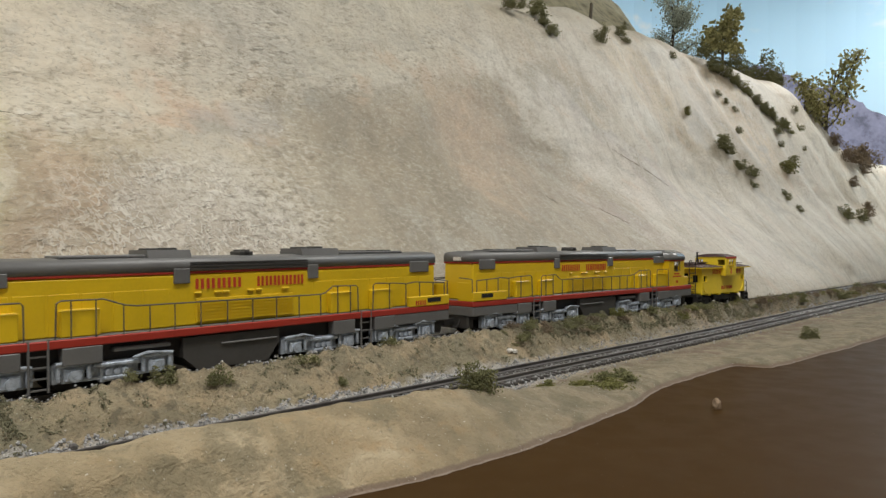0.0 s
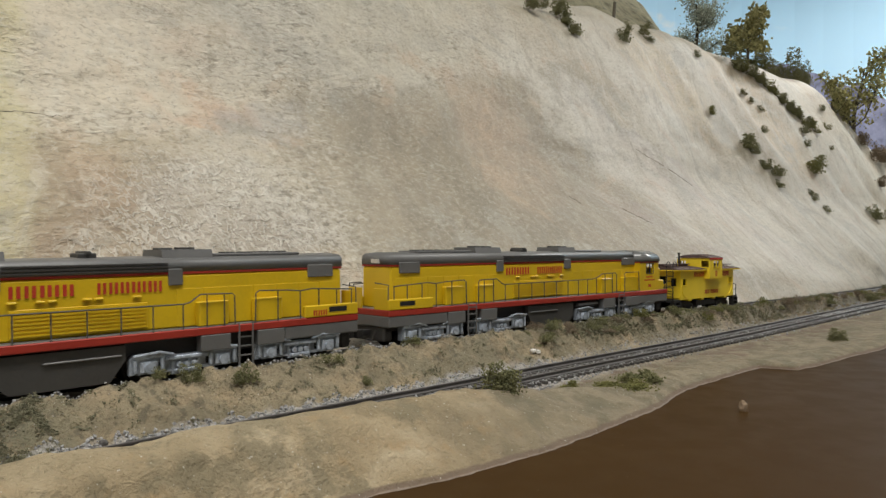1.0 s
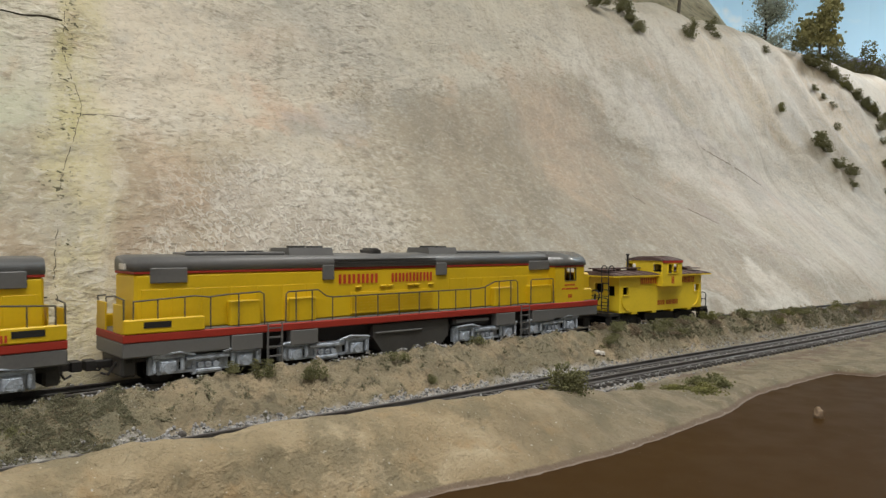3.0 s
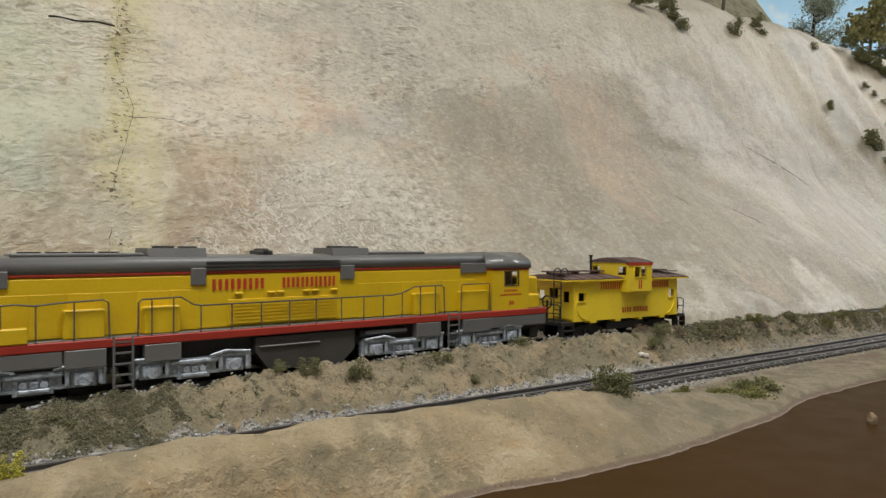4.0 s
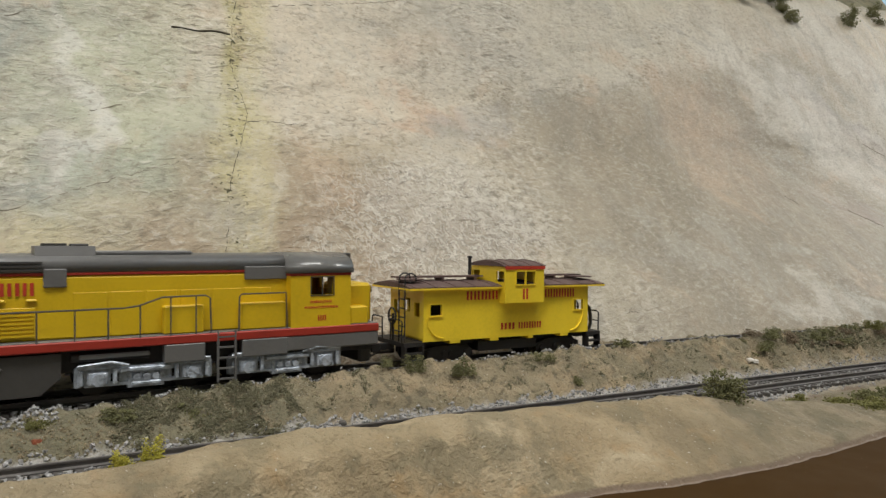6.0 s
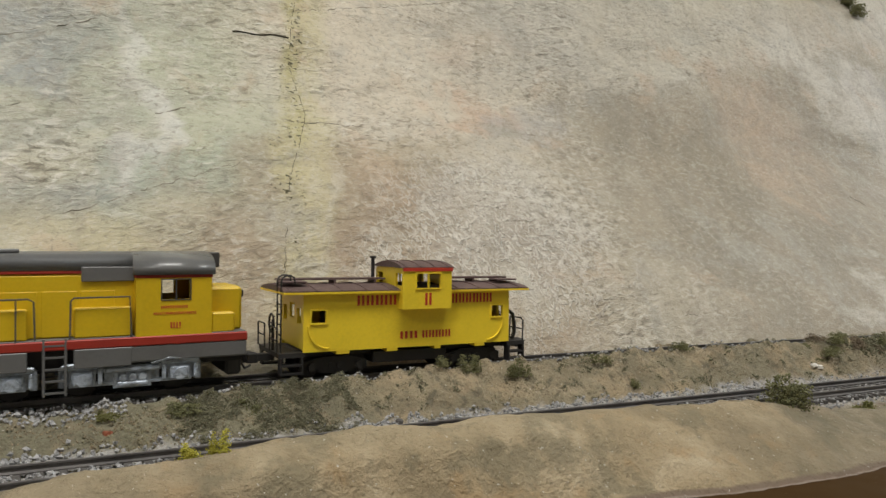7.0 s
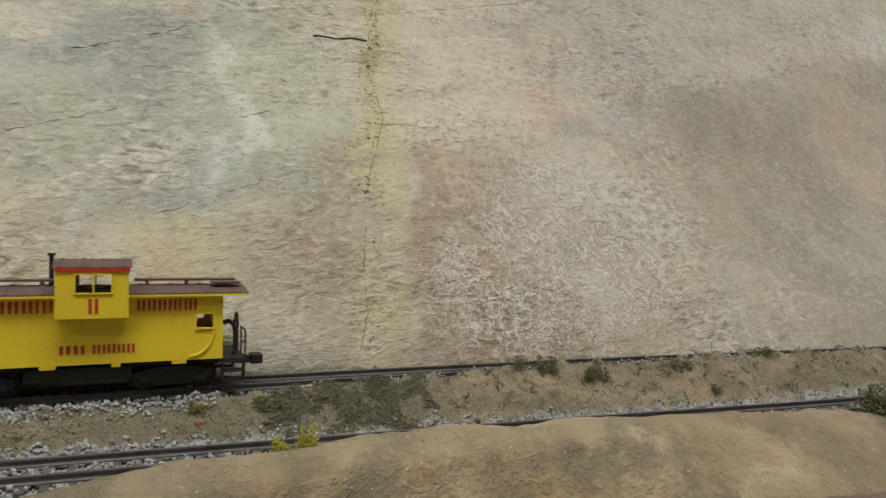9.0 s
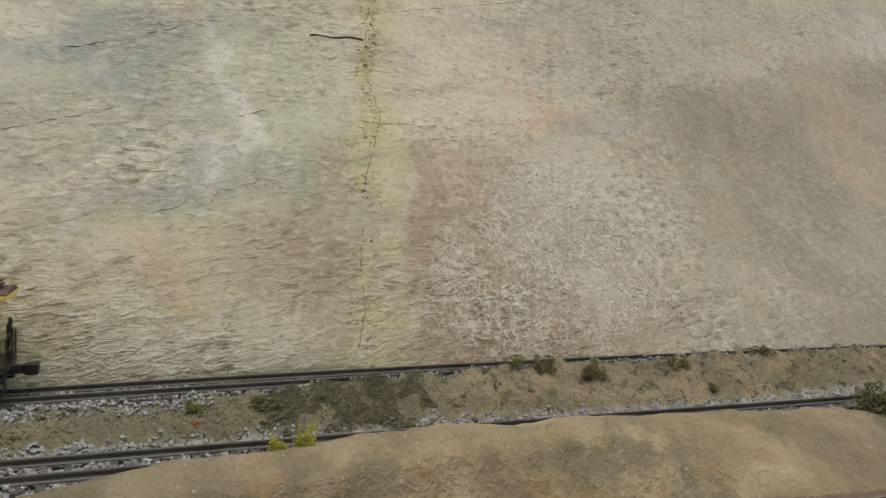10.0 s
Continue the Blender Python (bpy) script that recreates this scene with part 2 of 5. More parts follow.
def plaster():
    n = Net("painted_plaster")
    tilt = 0.27
    big = n.noise(7, 4, n.stretch(1.0, 1.0, 1.6, tilt), 0.55, 0.4)
    mid = n.noise(34, 6, n.stretch(1.0, 1.0, 1.8, tilt), 0.65, 0.6)
    fine = n.noise(260, 4, n.stretch(1.0, 1.0, 1.8, tilt), 0.65, 0.6)
    colour = n.ramp(big, [(0.34, (0.515, 0.45, 0.345)), (0.44, (0.60, 0.535, 0.42)), (0.53, (0.56, 0.505, 0.415)), (0.64, (0.66, 0.585, 0.46))])
    wob = n.math("MULTIPLY", n.noise(9, 4, None, 0.55), 0.16)
    xw = n.math("ADD", n.x, wob)
    far = n.span(xw, 0.60, 0.95)
    colour = n.mix(n.math("MULTIPLY", far, 0.6), colour, (0.655, 0.585, 0.47))
    # smooth brown coat low on the middle of the face, under a pale broken edge
    edge = n.math("ADD", n.math("SUBTRACT", n.z, n.math("MULTIPLY", n.x, 0.28)), n.math("MULTIPLY", n.math("SUBTRACT", n.noise(24, 5), 0.5), 0.05))
    brown = n.math("MULTIPLY", n.math("MULTIPLY", n.span(xw, 0.31, 0.50), n.span(xw, 1.10, 0.76)), n.span(edge, 0.080, 0.058))
    colour = n.mix(n.math("MULTIPLY", brown, 0.90), colour, n.mix(n.span(n.noise(16, 5, n.stretch(2.0, 0, 0.8, -0.6), 0.65), 0.38, 0.62), (0.30, 0.258, 0.19), (0.385, 0.322, 0.235)))
    rim = n.math("MULTIPLY", n.math("MULTIPLY", n.span(xw, 0.46, 0.53), n.span(xw, 0.82, 0.72)), n.math("MULTIPLY", n.span(edge, 0.066, 0.073), n.span(edge, 0.100, 0.076)))
    colour = n.mix(n.math("MULTIPLY", rim, 0.6), colour, (0.68, 0.62, 0.52))
    # olive wash to the left of the seam
    seam = n.math("ADD", n.math("SUBTRACT", n.x, n.math("MULTIPLY", n.z, 0.22)), n.math("MULTIPLY", n.math("SUBTRACT", n.noise(26, 4), 0.5), 0.030))
    left = n.span(seam, 0.090, 0.074)
    colour = n.mix(n.math("MULTIPLY", left, 0.55), colour, n.ramp(mid, [(0.38, (0.50, 0.50, 0.39)), (0.60, (0.60, 0.575, 0.43))]))
    # brushed ridges along the beds: short wavy strokes, backs paled and hollows shaded in colour
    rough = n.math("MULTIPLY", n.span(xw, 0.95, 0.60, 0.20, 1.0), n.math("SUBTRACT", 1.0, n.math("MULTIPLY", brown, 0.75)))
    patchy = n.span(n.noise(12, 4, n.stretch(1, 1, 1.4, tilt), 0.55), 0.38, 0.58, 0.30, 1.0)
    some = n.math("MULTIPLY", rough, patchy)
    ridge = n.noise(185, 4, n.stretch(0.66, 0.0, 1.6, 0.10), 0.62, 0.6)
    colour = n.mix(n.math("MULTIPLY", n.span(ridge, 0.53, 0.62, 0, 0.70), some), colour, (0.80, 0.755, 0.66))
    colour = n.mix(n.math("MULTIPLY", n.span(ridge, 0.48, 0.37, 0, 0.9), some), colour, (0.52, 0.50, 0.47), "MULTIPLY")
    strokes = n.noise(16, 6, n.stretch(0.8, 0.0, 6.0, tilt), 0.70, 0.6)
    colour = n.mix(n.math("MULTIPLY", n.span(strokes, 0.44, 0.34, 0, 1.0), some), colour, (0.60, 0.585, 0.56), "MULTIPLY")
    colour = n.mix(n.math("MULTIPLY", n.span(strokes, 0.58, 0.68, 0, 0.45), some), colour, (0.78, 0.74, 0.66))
    # single strokes and stains of thinned paint
    near, wide = n.flat(24, 0.085, 6), n.flat(14, 0.17, 6)
    broken = n.span(mid, 0.36, 0.56, 0.55, 1.0)
    for rows, where in ((SEAM_PAINT, near), (MIDDLE_PAINT, near), (FAR_PAINT, wide)):
        for x, z, rx, rz, slope, much, tone in rows:
            colour = n.mix(n.math("MULTIPLY", n.math("MULTIPLY", n.blob(where, x, z, rx * 1.45, rz * 1.45, slope), broken), much), colour, tone)
    # cream band along the seam, darker olive on the seam itself
    band = n.math("MULTIPLY", n.span(seam, 0.066, 0.078), n.span(seam, 0.108, 0.092))
    colour = n.mix(n.math("MULTIPLY", band, n.span(mid, 0.3, 0.6, 0.45, 0.8)), colour, (0.645, 0.575, 0.35))
    core = n.math("MULTIPLY", n.math("MULTIPLY", n.span(seam, 0.068, 0.077), n.span(seam, 0.090, 0.081)), n.span(n.z, 0.065, 0.10, 0.1, 1.0))
    colour = n.mix(n.math("MULTIPLY", core, n.span(n.noise(45, 3), 0.36, 0.55, 0.2, 0.65)), colour, (0.50, 0.44, 0.19))
    # soft runs of pale and ochre paint down the far gullies, upright washes over all
    run = n.noise(7, 6, n.stretch(0.9, 0, 1.8, -0.7), 0.65, 0.9)
    colour = n.mix(n.math("MULTIPLY", far, n.span(run, 0.52, 0.66, 0, 0.6)), colour, (0.72, 0.68, 0.59))
    colour = n.mix(n.math("MULTIPLY", far, n.span(run, 0.46, 0.34, 0, 0.5)), colour, (0.52, 0.41, 0.28))
    stain = n.noise(20, 6, n.stretch(1.3, 0, 0.55, -0.45), 0.7, 0.5)
    colour = n.mix(n.math("MULTIPLY", far, n.span(stain, 0.48, 0.36, 0, 0.65)), colour, (0.43, 0.37, 0.285))
    colour = n.mix(n.math("MULTIPLY", far, n.span(stain, 0.55, 0.66, 0, 0.5)), colour, (0.74, 0.70, 0.62))
    wash = n.noise(30, 5, n.stretch(1.5, 0, 0.5, -0.42), 0.65, 0.3)
    colour = n.mix(n.math("MULTIPLY", n.span(wash, 0.53, 0.66, 0, 0.42), n.math("SUBTRACT", 1.0, n.math("MULTIPLY", brown, 0.65))), colour, (0.72, 0.67, 0.57))
    colour = n.mix(n.span(wash, 0.47, 0.35, 0, 0.40), colour, (0.40, 0.34, 0.25))
    rust = n.noise(15, 6, None, 0.68, 0.5)
    colour = n.mix(n.span(rust, 0.55, 0.67, 0, 0.45), colour, (0.62, 0.46, 0.325))
    colour = n.mix(n.span(rust, 0.46, 0.35, 0, 0.55), colour, (0.45, 0.42, 0.36))
    # pale dry-brushed worms of plaster, thick on the brown patch at the foot
    foot = n.math("MULTIPLY", n.blob(near, 0.212, 0.052, 0.130, 0.068, 0.30), n.span(seam, 0.088, 0.110))
    worm = n.noise(185, 2, n.stretch(1.25, 1.0, 0.70, 0.1), 0.5, 0.5)
    worms = n.math("MULTIPLY", n.span(n.math("ABSOLUTE", n.math("SUBTRACT", worm, 0.5)), 0.075, 0.020), n.math("MULTIPLY", foot, n.span(n.noise(40, 3), 0.34, 0.54, 0.35, 1.0)))
    colour = n.mix(n.math("MULTIPLY", worms, 0.8), colour, (0.80, 0.745, 0.66))
    # grain and ridges once more: crease shade and raised highlights put into the colour
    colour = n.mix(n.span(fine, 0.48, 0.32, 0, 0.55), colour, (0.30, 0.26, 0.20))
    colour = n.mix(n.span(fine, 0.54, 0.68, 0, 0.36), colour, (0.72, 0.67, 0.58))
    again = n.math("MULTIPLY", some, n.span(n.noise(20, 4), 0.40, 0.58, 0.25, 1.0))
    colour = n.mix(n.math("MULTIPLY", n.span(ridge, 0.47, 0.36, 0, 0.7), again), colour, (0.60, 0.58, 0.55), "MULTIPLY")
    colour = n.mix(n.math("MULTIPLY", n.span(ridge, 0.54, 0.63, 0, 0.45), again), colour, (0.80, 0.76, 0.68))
    # small dark pits, thick beside the seam
    colour = n.mix(n.span(n.noise(330, 2), 0.74, 0.77, 0, 0.5), colour, (0.12, 0.10, 0.07))
    pit = n.math("MULTIPLY", n.math("MULTIPLY", n.span(seam, 0.066, 0.074), n.span(seam, 0.088, 0.082)), n.span(n.noise(330, 2, n.stretch(1, 1, 1.6)), 0.60, 0.64))
    colour = n.mix(n.math("MULTIPLY", pit, n.span(n.noise(30, 2), 0.42, 0.56)), colour, (0.09, 0.08, 0.03))
    colour = n.mix(1.0, colour, (0.83, 0.83, 0.81), "MULTIPLY")
    relief = n.bump(mid, 0.30, 0.005)
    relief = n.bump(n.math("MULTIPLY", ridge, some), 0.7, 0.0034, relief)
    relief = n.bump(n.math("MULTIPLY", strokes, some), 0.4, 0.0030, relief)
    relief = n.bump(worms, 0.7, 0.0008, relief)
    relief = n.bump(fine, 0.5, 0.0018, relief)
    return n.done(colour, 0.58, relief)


def soil():
    n = Net("sandy_soil")
    mid, fine = n.noise(75, 5, None, 0.65), n.noise(650, 4, None, 0.7)
    near = n.span(n.math("ADD", n.y, n.math("MULTIPLY", n.noise(40, 3), 0.010)), 0.222, 0.212)
    # the bank between the tracks: brown earth and turf
    bank = n.ramp(n.noise(22, 4), [(0.36, (0.18, 0.143, 0.088)), (0.47, (0.26, 0.20, 0.122)), (0.56, (0.34, 0.265, 0.162)), (0.68, (0.25, 0.208, 0.137))])
    bank = n.mix(n.span(mid, 0.48, 0.64, 0, 0.6), bank, (0.37, 0.30, 0.19))
    turf = n.math("MULTIPLY", n.span(n.noise(34, 5, None, 0.7), 0.40, 0.56), n.span(n.x, 0.10, 0.35, 0.5, 0.85))
    bank = n.mix(turf, bank, (0.20, 0.178, 0.115))
    moss = n.math("MULTIPLY", n.span(n.math("ADD", n.x, n.math("MULTIPLY", n.noise(28, 4), 0.06)), 0.145, 0.105), n.span(n.noise(90, 4, None, 0.7), 0.36, 0.5, 0.25, 0.85))
    bank = n.mix(moss, bank, (0.165, 0.155, 0.10))
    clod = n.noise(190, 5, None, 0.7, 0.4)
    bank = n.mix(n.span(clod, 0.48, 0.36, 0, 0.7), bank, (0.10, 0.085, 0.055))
    # the river bank: smeared ochre, cream and clay, greyer towards its far end
    smear = n.noise(30, 5, n.stretch(1.0, 0.8, 0.7), 0.6, 0.5)
    shore = n.ramp(smear, [(0.32, (0.22, 0.172, 0.10)), (0.43, (0.285, 0.222, 0.13)), (0.53, (0.37, 0.288, 0.172)), (0.66, (0.46, 0.375, 0.245))])
    shore = n.mix(n.span(n.noise(45, 4, None, 0.6), 0.54, 0.66, 0, 0.6), shore, (0.38, 0.25, 0.12))
    shore = n.mix(n.span(n.noise(38, 5, None, 0.65), 0.50, 0.40, 0, 0.75), shore, (0.20, 0.168, 0.102))
    top = n.span(n.math("ADD", n.z, n.math("MULTIPLY", n.noise(50, 4), 0.008)), 0.002, 0.008, 0, 0.45)
    shore = n.mix(top, shore, (0.30, 0.25, 0.155))
    dull = n.math("MAXIMUM", n.span(n.math("ADD", n.x, n.math("MULTIPLY", n.noise(20, 4), 0.10)), 0.21, 0.31, 0, 0.85), n.span(n.math("ADD", n.x, n.math("MULTIPLY", n.noise(20, 4), 0.10)), 0.09, 0.04, 0, 0.45))
    shore = n.mix(dull, shore, n.mix(n.span(mid, 0.4, 0.6), (0.155, 0.135, 0.088), (0.25, 0.21, 0.143)))
    colour = n.mix(near, bank, shore)
    # spilled grey ballast dust along the lower bed
    dust = n.math("MULTIPLY", n.math("MULTIPLY", n.span(n.y, 0.208, 0.220), n.span(n.x, 0.28, 0.42, 1.0, 0.25)), n.span(n.math("ADD", n.y, n.math("MULTIPLY", n.noise(60, 4), 0.012)), 0.264, 0.257))
    colour = n.mix(n.math("MULTIPLY", dust, n.span(n.noise(260, 4, None, 0.7), 0.34, 0.54, 0.3, 0.9)), colour, (0.42, 0.405, 0.385))
    # thin pale dried edge and a dark wet line at the water
    edge = n.math("ADD", n.z, n.math("MULTIPLY", n.noise(120, 3), 0.0010))
    colour = n.mix(n.math("MULTIPLY", n.span(edge, -0.0160, -0.0168), 0.9), colour, (0.17, 0.12, 0.085))
    colour = n.mix(n.math("MULTIPLY", n.span(edge, -0.0174, -0.0177), 0.45), colour, (0.36, 0.30, 0.25))
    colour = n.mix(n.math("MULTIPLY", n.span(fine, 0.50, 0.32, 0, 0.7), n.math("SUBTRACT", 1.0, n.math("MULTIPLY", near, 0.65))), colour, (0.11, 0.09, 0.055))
    colour = n.mix(n.span(n.noise(900, 2), 0.69, 0.74, 0, 0.7), colour, (0.62, 0.58, 0.50))
    relief = n.bump(mid, 0.5, 0.005)
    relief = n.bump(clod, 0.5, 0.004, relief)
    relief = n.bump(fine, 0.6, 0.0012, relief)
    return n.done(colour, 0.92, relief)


def river():
    n = Net("brown_resin_water")
    n.b.inputs["Specular IOR Level"].default_value = 0.012
    colour = n.mix(n.noise(5, 3), (0.044, 0.0235, 0.0085), (0.056, 0.0305, 0.0110))
    colour = n.mix(n.span(n.noise(500, 2), 0.74, 0.78, 0, 0.4), colour, (0.25, 0.2, 0.15))
    return n.done(colour, n.span(n.noise(60, 3), 0.3, 0.7, 0.34, 0.42), n.bump(n.noise(30, 2), 0.03, 0.001))


def sky_paint():
    n = Net("sky_paint")
    colour = n.mix(n.span(n.z, 0.2, 1.2), (0.57, 0.79, 0.95), (0.49, 0.745, 0.95))
    cloud = n.span(n.noise(2.2, 4, n.stretch(1, 1, 2.6), 0.55, 0.3), 0.56, 0.70)
    return n.done(n.mix(n.math("MULTIPLY", cloud, 0.8), colour, (0.86, 0.87, 0.88)), 0.85, n.bump(n.noise(90, 3), 0.05, 0.001))


M["plaster"], M["soil"], M["river"], M["sky"] = plaster(), soil(), river(), sky_paint()
glow = bpy.data.materials.new("tube_glow")
glow.use_nodes = True
glow.node_tree.nodes["Principled BSDF"].inputs["Emission Color"].default_value = (1, 0.94, 0.84, 1)
glow.node_tree.nodes["Principled BSDF"].inputs["Emission Strength"].default_value = 4
M["glow"] = glow


# ---- mesh helpers ----
def mesh_of(bm, material, smooth=False):
    me = bpy.data.meshes.new("mesh")
    bm.normal_update()
    bm.to_mesh(me)
    bm.free()
    me.materials.append(material)
    if smooth:
        for p in me.polygons:
            p.use_smooth = True
    return me


def part(name, bm, material, parent=None, label="", smooth=False):
    ob = new(name, mesh_of(bm, material, smooth))
    ob.data.name = name
    ob.parent = parent
    return tagged(ob, label)


def thing(name, label, category, m, group=""):
    return_ob = new(name)
    return_ob.empty_display_size = 0.005
    return_ob.matrix_world = m
    return tagged(return_ob, label, category, group)


def box(bm, x0, x1, y0, y1, z0, z1, bev=0.0):
    v = [bm.verts.new(p) for p in ((x0, y0, z0), (x1, y0, z0), (x1, y1, z0), (x0, y1, z0), (x0, y0, z1), (x1, y0, z1), (x1, y1, z1), (x0, y1, z1))]
    fs = [bm.faces.new([v[k] for k in q]) for q in ((3, 2, 1, 0), (4, 5, 6, 7), (0, 1, 5, 4), (1, 2, 6, 5), (2, 3, 7, 6), (3, 0, 4, 7))]
    if bev:
        bmesh.ops.bevel(bm, geom=list({e for f in fs for e in f.edges}), offset=bev, segments=1, affect="EDGES")
    return bm


def boxes(*rows, bev=0.0):
    bm = bmesh.new()
    for r in rows:
        box(bm, *r, bev=bev)
    return bm


def each(name, rows, material, parent, label="", bev=0.0):
    """One part for each box."""
    return [part(name, boxes(r, bev=bev), material, parent, label) for r in rows]


def prism(bm, outline, y0, y1):
    """An outline in x and z, pushed from y0 to y1."""
    a = [bm.verts.new((x, y0, z)) for x, z in outline]
    b = [bm.verts.new((x, y1, z)) for x, z in outline]
    bm.faces.new(a)
    bm.faces.new(b[::-1])
    for k in range(len(a)):
        bm.faces.new((a[k], b[k], b[k - 1], a[k - 1]))
    bmesh.ops.recalc_face_normals(bm, faces=bm.faces[:])
    return bm


def loft(bm, section, x0, x1):
    """A section in y and z, pushed from x0 to x1."""
    a = [bm.verts.new((x0, y, z)) for y, z in section]
    b = [bm.verts.new((x1, y, z)) for y, z in section]
    bm.faces.new(a)
    bm.faces.new(b[::-1])
    for k in range(len(a)):
        bm.faces.new((a[k], b[k], b[k - 1], a[k - 1]))
    bmesh.ops.recalc_face_normals(bm, faces=bm.faces[:])
    return bm


def rod(bm, pts, r, n=6):
    """A round bar through points."""
    pts = [Vector(p) for p in pts]
    rings = []
    for k, p in enumerate(pts):
        d = (pts[min(k + 1, len(pts) - 1)] - pts[max(k - 1, 0)]).normalized()
        u = d.orthogonal().normalized()
        if rings:
            last = rings[-1][1]
            u = (last - d * last.dot(d)).normalized()
        w = d.cross(u)
        rings.append(([bm.verts.new(p + (u * math.cos(2 * math.pi * j / n) + w * math.sin(2 * math.pi * j / n)) * r) for j in range(n)], u))
    for (a, _), (b, _) in zip(rings, rings[1:]):
        for j in range(n):
            bm.faces.new((a[j], a[(j + 1) % n], b[(j + 1) % n], b[j]))
    bm.faces.new(rings[0][0][::-1])
    bm.faces.new(rings[-1][0])
    return bm


def disc(bm, x, y, z, r, width, n=20):
    """A wheel on the y axis."""
    return rod(bm, [(x, y - width / 2, z), (x, y + width / 2, z)], r, n)


def lump(bm, centre, r, rng, squash=1.0, sub=1, rough=0.35):
    made = bmesh.ops.create_icosphere(bm, subdivisions=sub, radius=r)
    for v in made["verts"]:
        v.co *= 1 + rough * (rng.random() - 0.5) * 2
        v.co.z *= squash
        v.co += Vector(centre)


# ---- plan of the place ----
def smooth(v):
    v = min(1.0, max(0.0, v))
    return v * v * (3 - 2 * v)


def table(x, rows):
    if x <= rows[0][0]:
        return rows[0][1]
    for (a, va), (b, vb) in zip(rows, rows[1:]):
        if x <= b:
            return va + (vb - va) * smooth((x - a) / (b - a))
    return rows[-1][1]


def upper_y(x):
    """Centre of the upper track."""
    c = min(0.95, max(-0.15, x))
    d = (c - 0.3) * 2
    return 0.2956 - 0.0217 * d - 0.0091 * d * d + 0.0098 * d ** 3 + 2 * (-0.0217 - 0.0182 * d + 0.0294 * d * d) * (x - c)


def upper_z(x):
    """Rail height of the upper track, which falls a little to both ends."""
    c = min(0.95, max(-0.15, x))
    d = (c - 0.3) * 2
    return 0.0032 * d - 0.0035 * d * d + 0.3 * 2 * (0.0032 - 0.007 * d) * (x - c)


def lower_y(x):
    """Centre of the lower track."""
    if x > 1.2:
        return lower_y(1.2) - 0.03 * (x - 1.2)
    return table(x, [(-0.5, 0.2385), (0.1, 0.2375), (0.3, 0.234), (0.6, 0.2285), (1.0, 0.2295), (1.2, 0.228)])


LOWER = -0.012


def lower_z(x):
    return LOWER


WATER = -0.018


def shore_y(x):
    return table(x, [(-0.6, 0.168), (0.05, 0.166), (0.137, 0.161), (0.175, 0.1545), (0.218, 0.152), (0.2815, 0.155), (0.363, 0.167), (0.42, 0.1675),
                     (0.452, 0.166), (0.459, 0.146), (0.511, 0.141), (0.60, 0.134), (0.686, 0.129), (0.9, 0.118), (1.5, 0.09), (3.2, 0.02)])


def crest_z(x):
    return table(x, [(-0.12, -0.010), (-0.06, -0.007), (0.0, 0.0005), (0.0585, 0.0034), (0.09, 0.0026), (0.117, 0.0026), (0.158, 0.0013), (0.205, -0.0008),
                     (0.24, -0.0042), (0.268, -0.009), (0.33, -0.0140), (0.5, -0.0145)])


def bank_z(x):
    return table(x, [(-0.1, -0.004), (0.0, -0.004), (0.08, 0.0005), (0.15, 0.0025), (0.22, 0.003), (0.35, 0.003), (0.5, 0.002), (0.8, 0.000), (1.2, -0.002)])


def ground_z(x, y):
    ys, yl, yu, zu = shore_y(x), lower_y(x), upper_y(x), upper_z(x)
    yk = max(ys + 0.014, table(x, [(0.25, 0.183), (0.4, ys + 0.016)]))
    zb = bank_z(x) + zu
    prof = [(ys - 0.05, WATER - 0.02), (ys - 0.008, WATER - 0.004), (ys, WATER), (ys + 0.003, WATER + 0.0022), (yk - 0.006, WATER + 0.78 * (crest_z(x) - WATER)), (yk + 0.002, crest_z(x)),
            (yk + 0.010, crest_z(x) - 0.0012), (max(yk + 0.016, yl - 0.019), LOWER - 0.0050), (yl - 0.012, LOWER - 0.0040), (yl + 0.0105, LOWER - 0.0038), (yl + 0.0140, LOWER - 0.0016), (yl + 0.018, LOWER - 0.0008),
            (yl + 0.022, LOWER - 0.0002), (yu - 0.021, zb - 0.0005), (yu - 0.017, zb), (yu - 0.0125, zu - 0.0042), (yu + 0.013, zu - 0.0040), (yu + 0.021, zu - 0.003), (yu + 0.06, zu + 0.004)]
    if y <= prof[0][0]:
        return prof[0][1]
    for (a, va), (b, vb) in zip(prof, prof[1:]):
        if y <= b:
            z = va + (vb - va) * (y - a) / max(1e-5, b - a)
            break
    else:
        z = prof[-1][1]
    # lumps everywhere but on the track beds
    off = min(abs(y - yl), abs(y - yu))
    wild = smooth((off - 0.011) / 0.008) * (0.55 if y < yl else 1.0) * smooth((y - ys + 0.004) / 0.006)
    p = Vector((x, y, 0))
    z += wild * (0.0018 * noise.fractal(p * 42, 1.0, 2.0, 3) + (0.0034 if y > yl else 0.0014) * noise.fractal(p * 170, 0.9, 2.0, 3))
    return z


def cliff_y(x, z):
    s = table(x, [(-0.3, -0.02), (0.0, 0.0), (0.3, 0.035), (0.6, 0.045), (1.0, 0.03), (1.6, 0.0), (3.0, -0.04)])
    k = 1 - (1 - min(1.0, max(0.0, (z + 0.004) / 0.17))) ** 1.9
    return (upper_y(x) + 0.021) * (1 - k) + (0.345 + s + 0.55 * z) * k


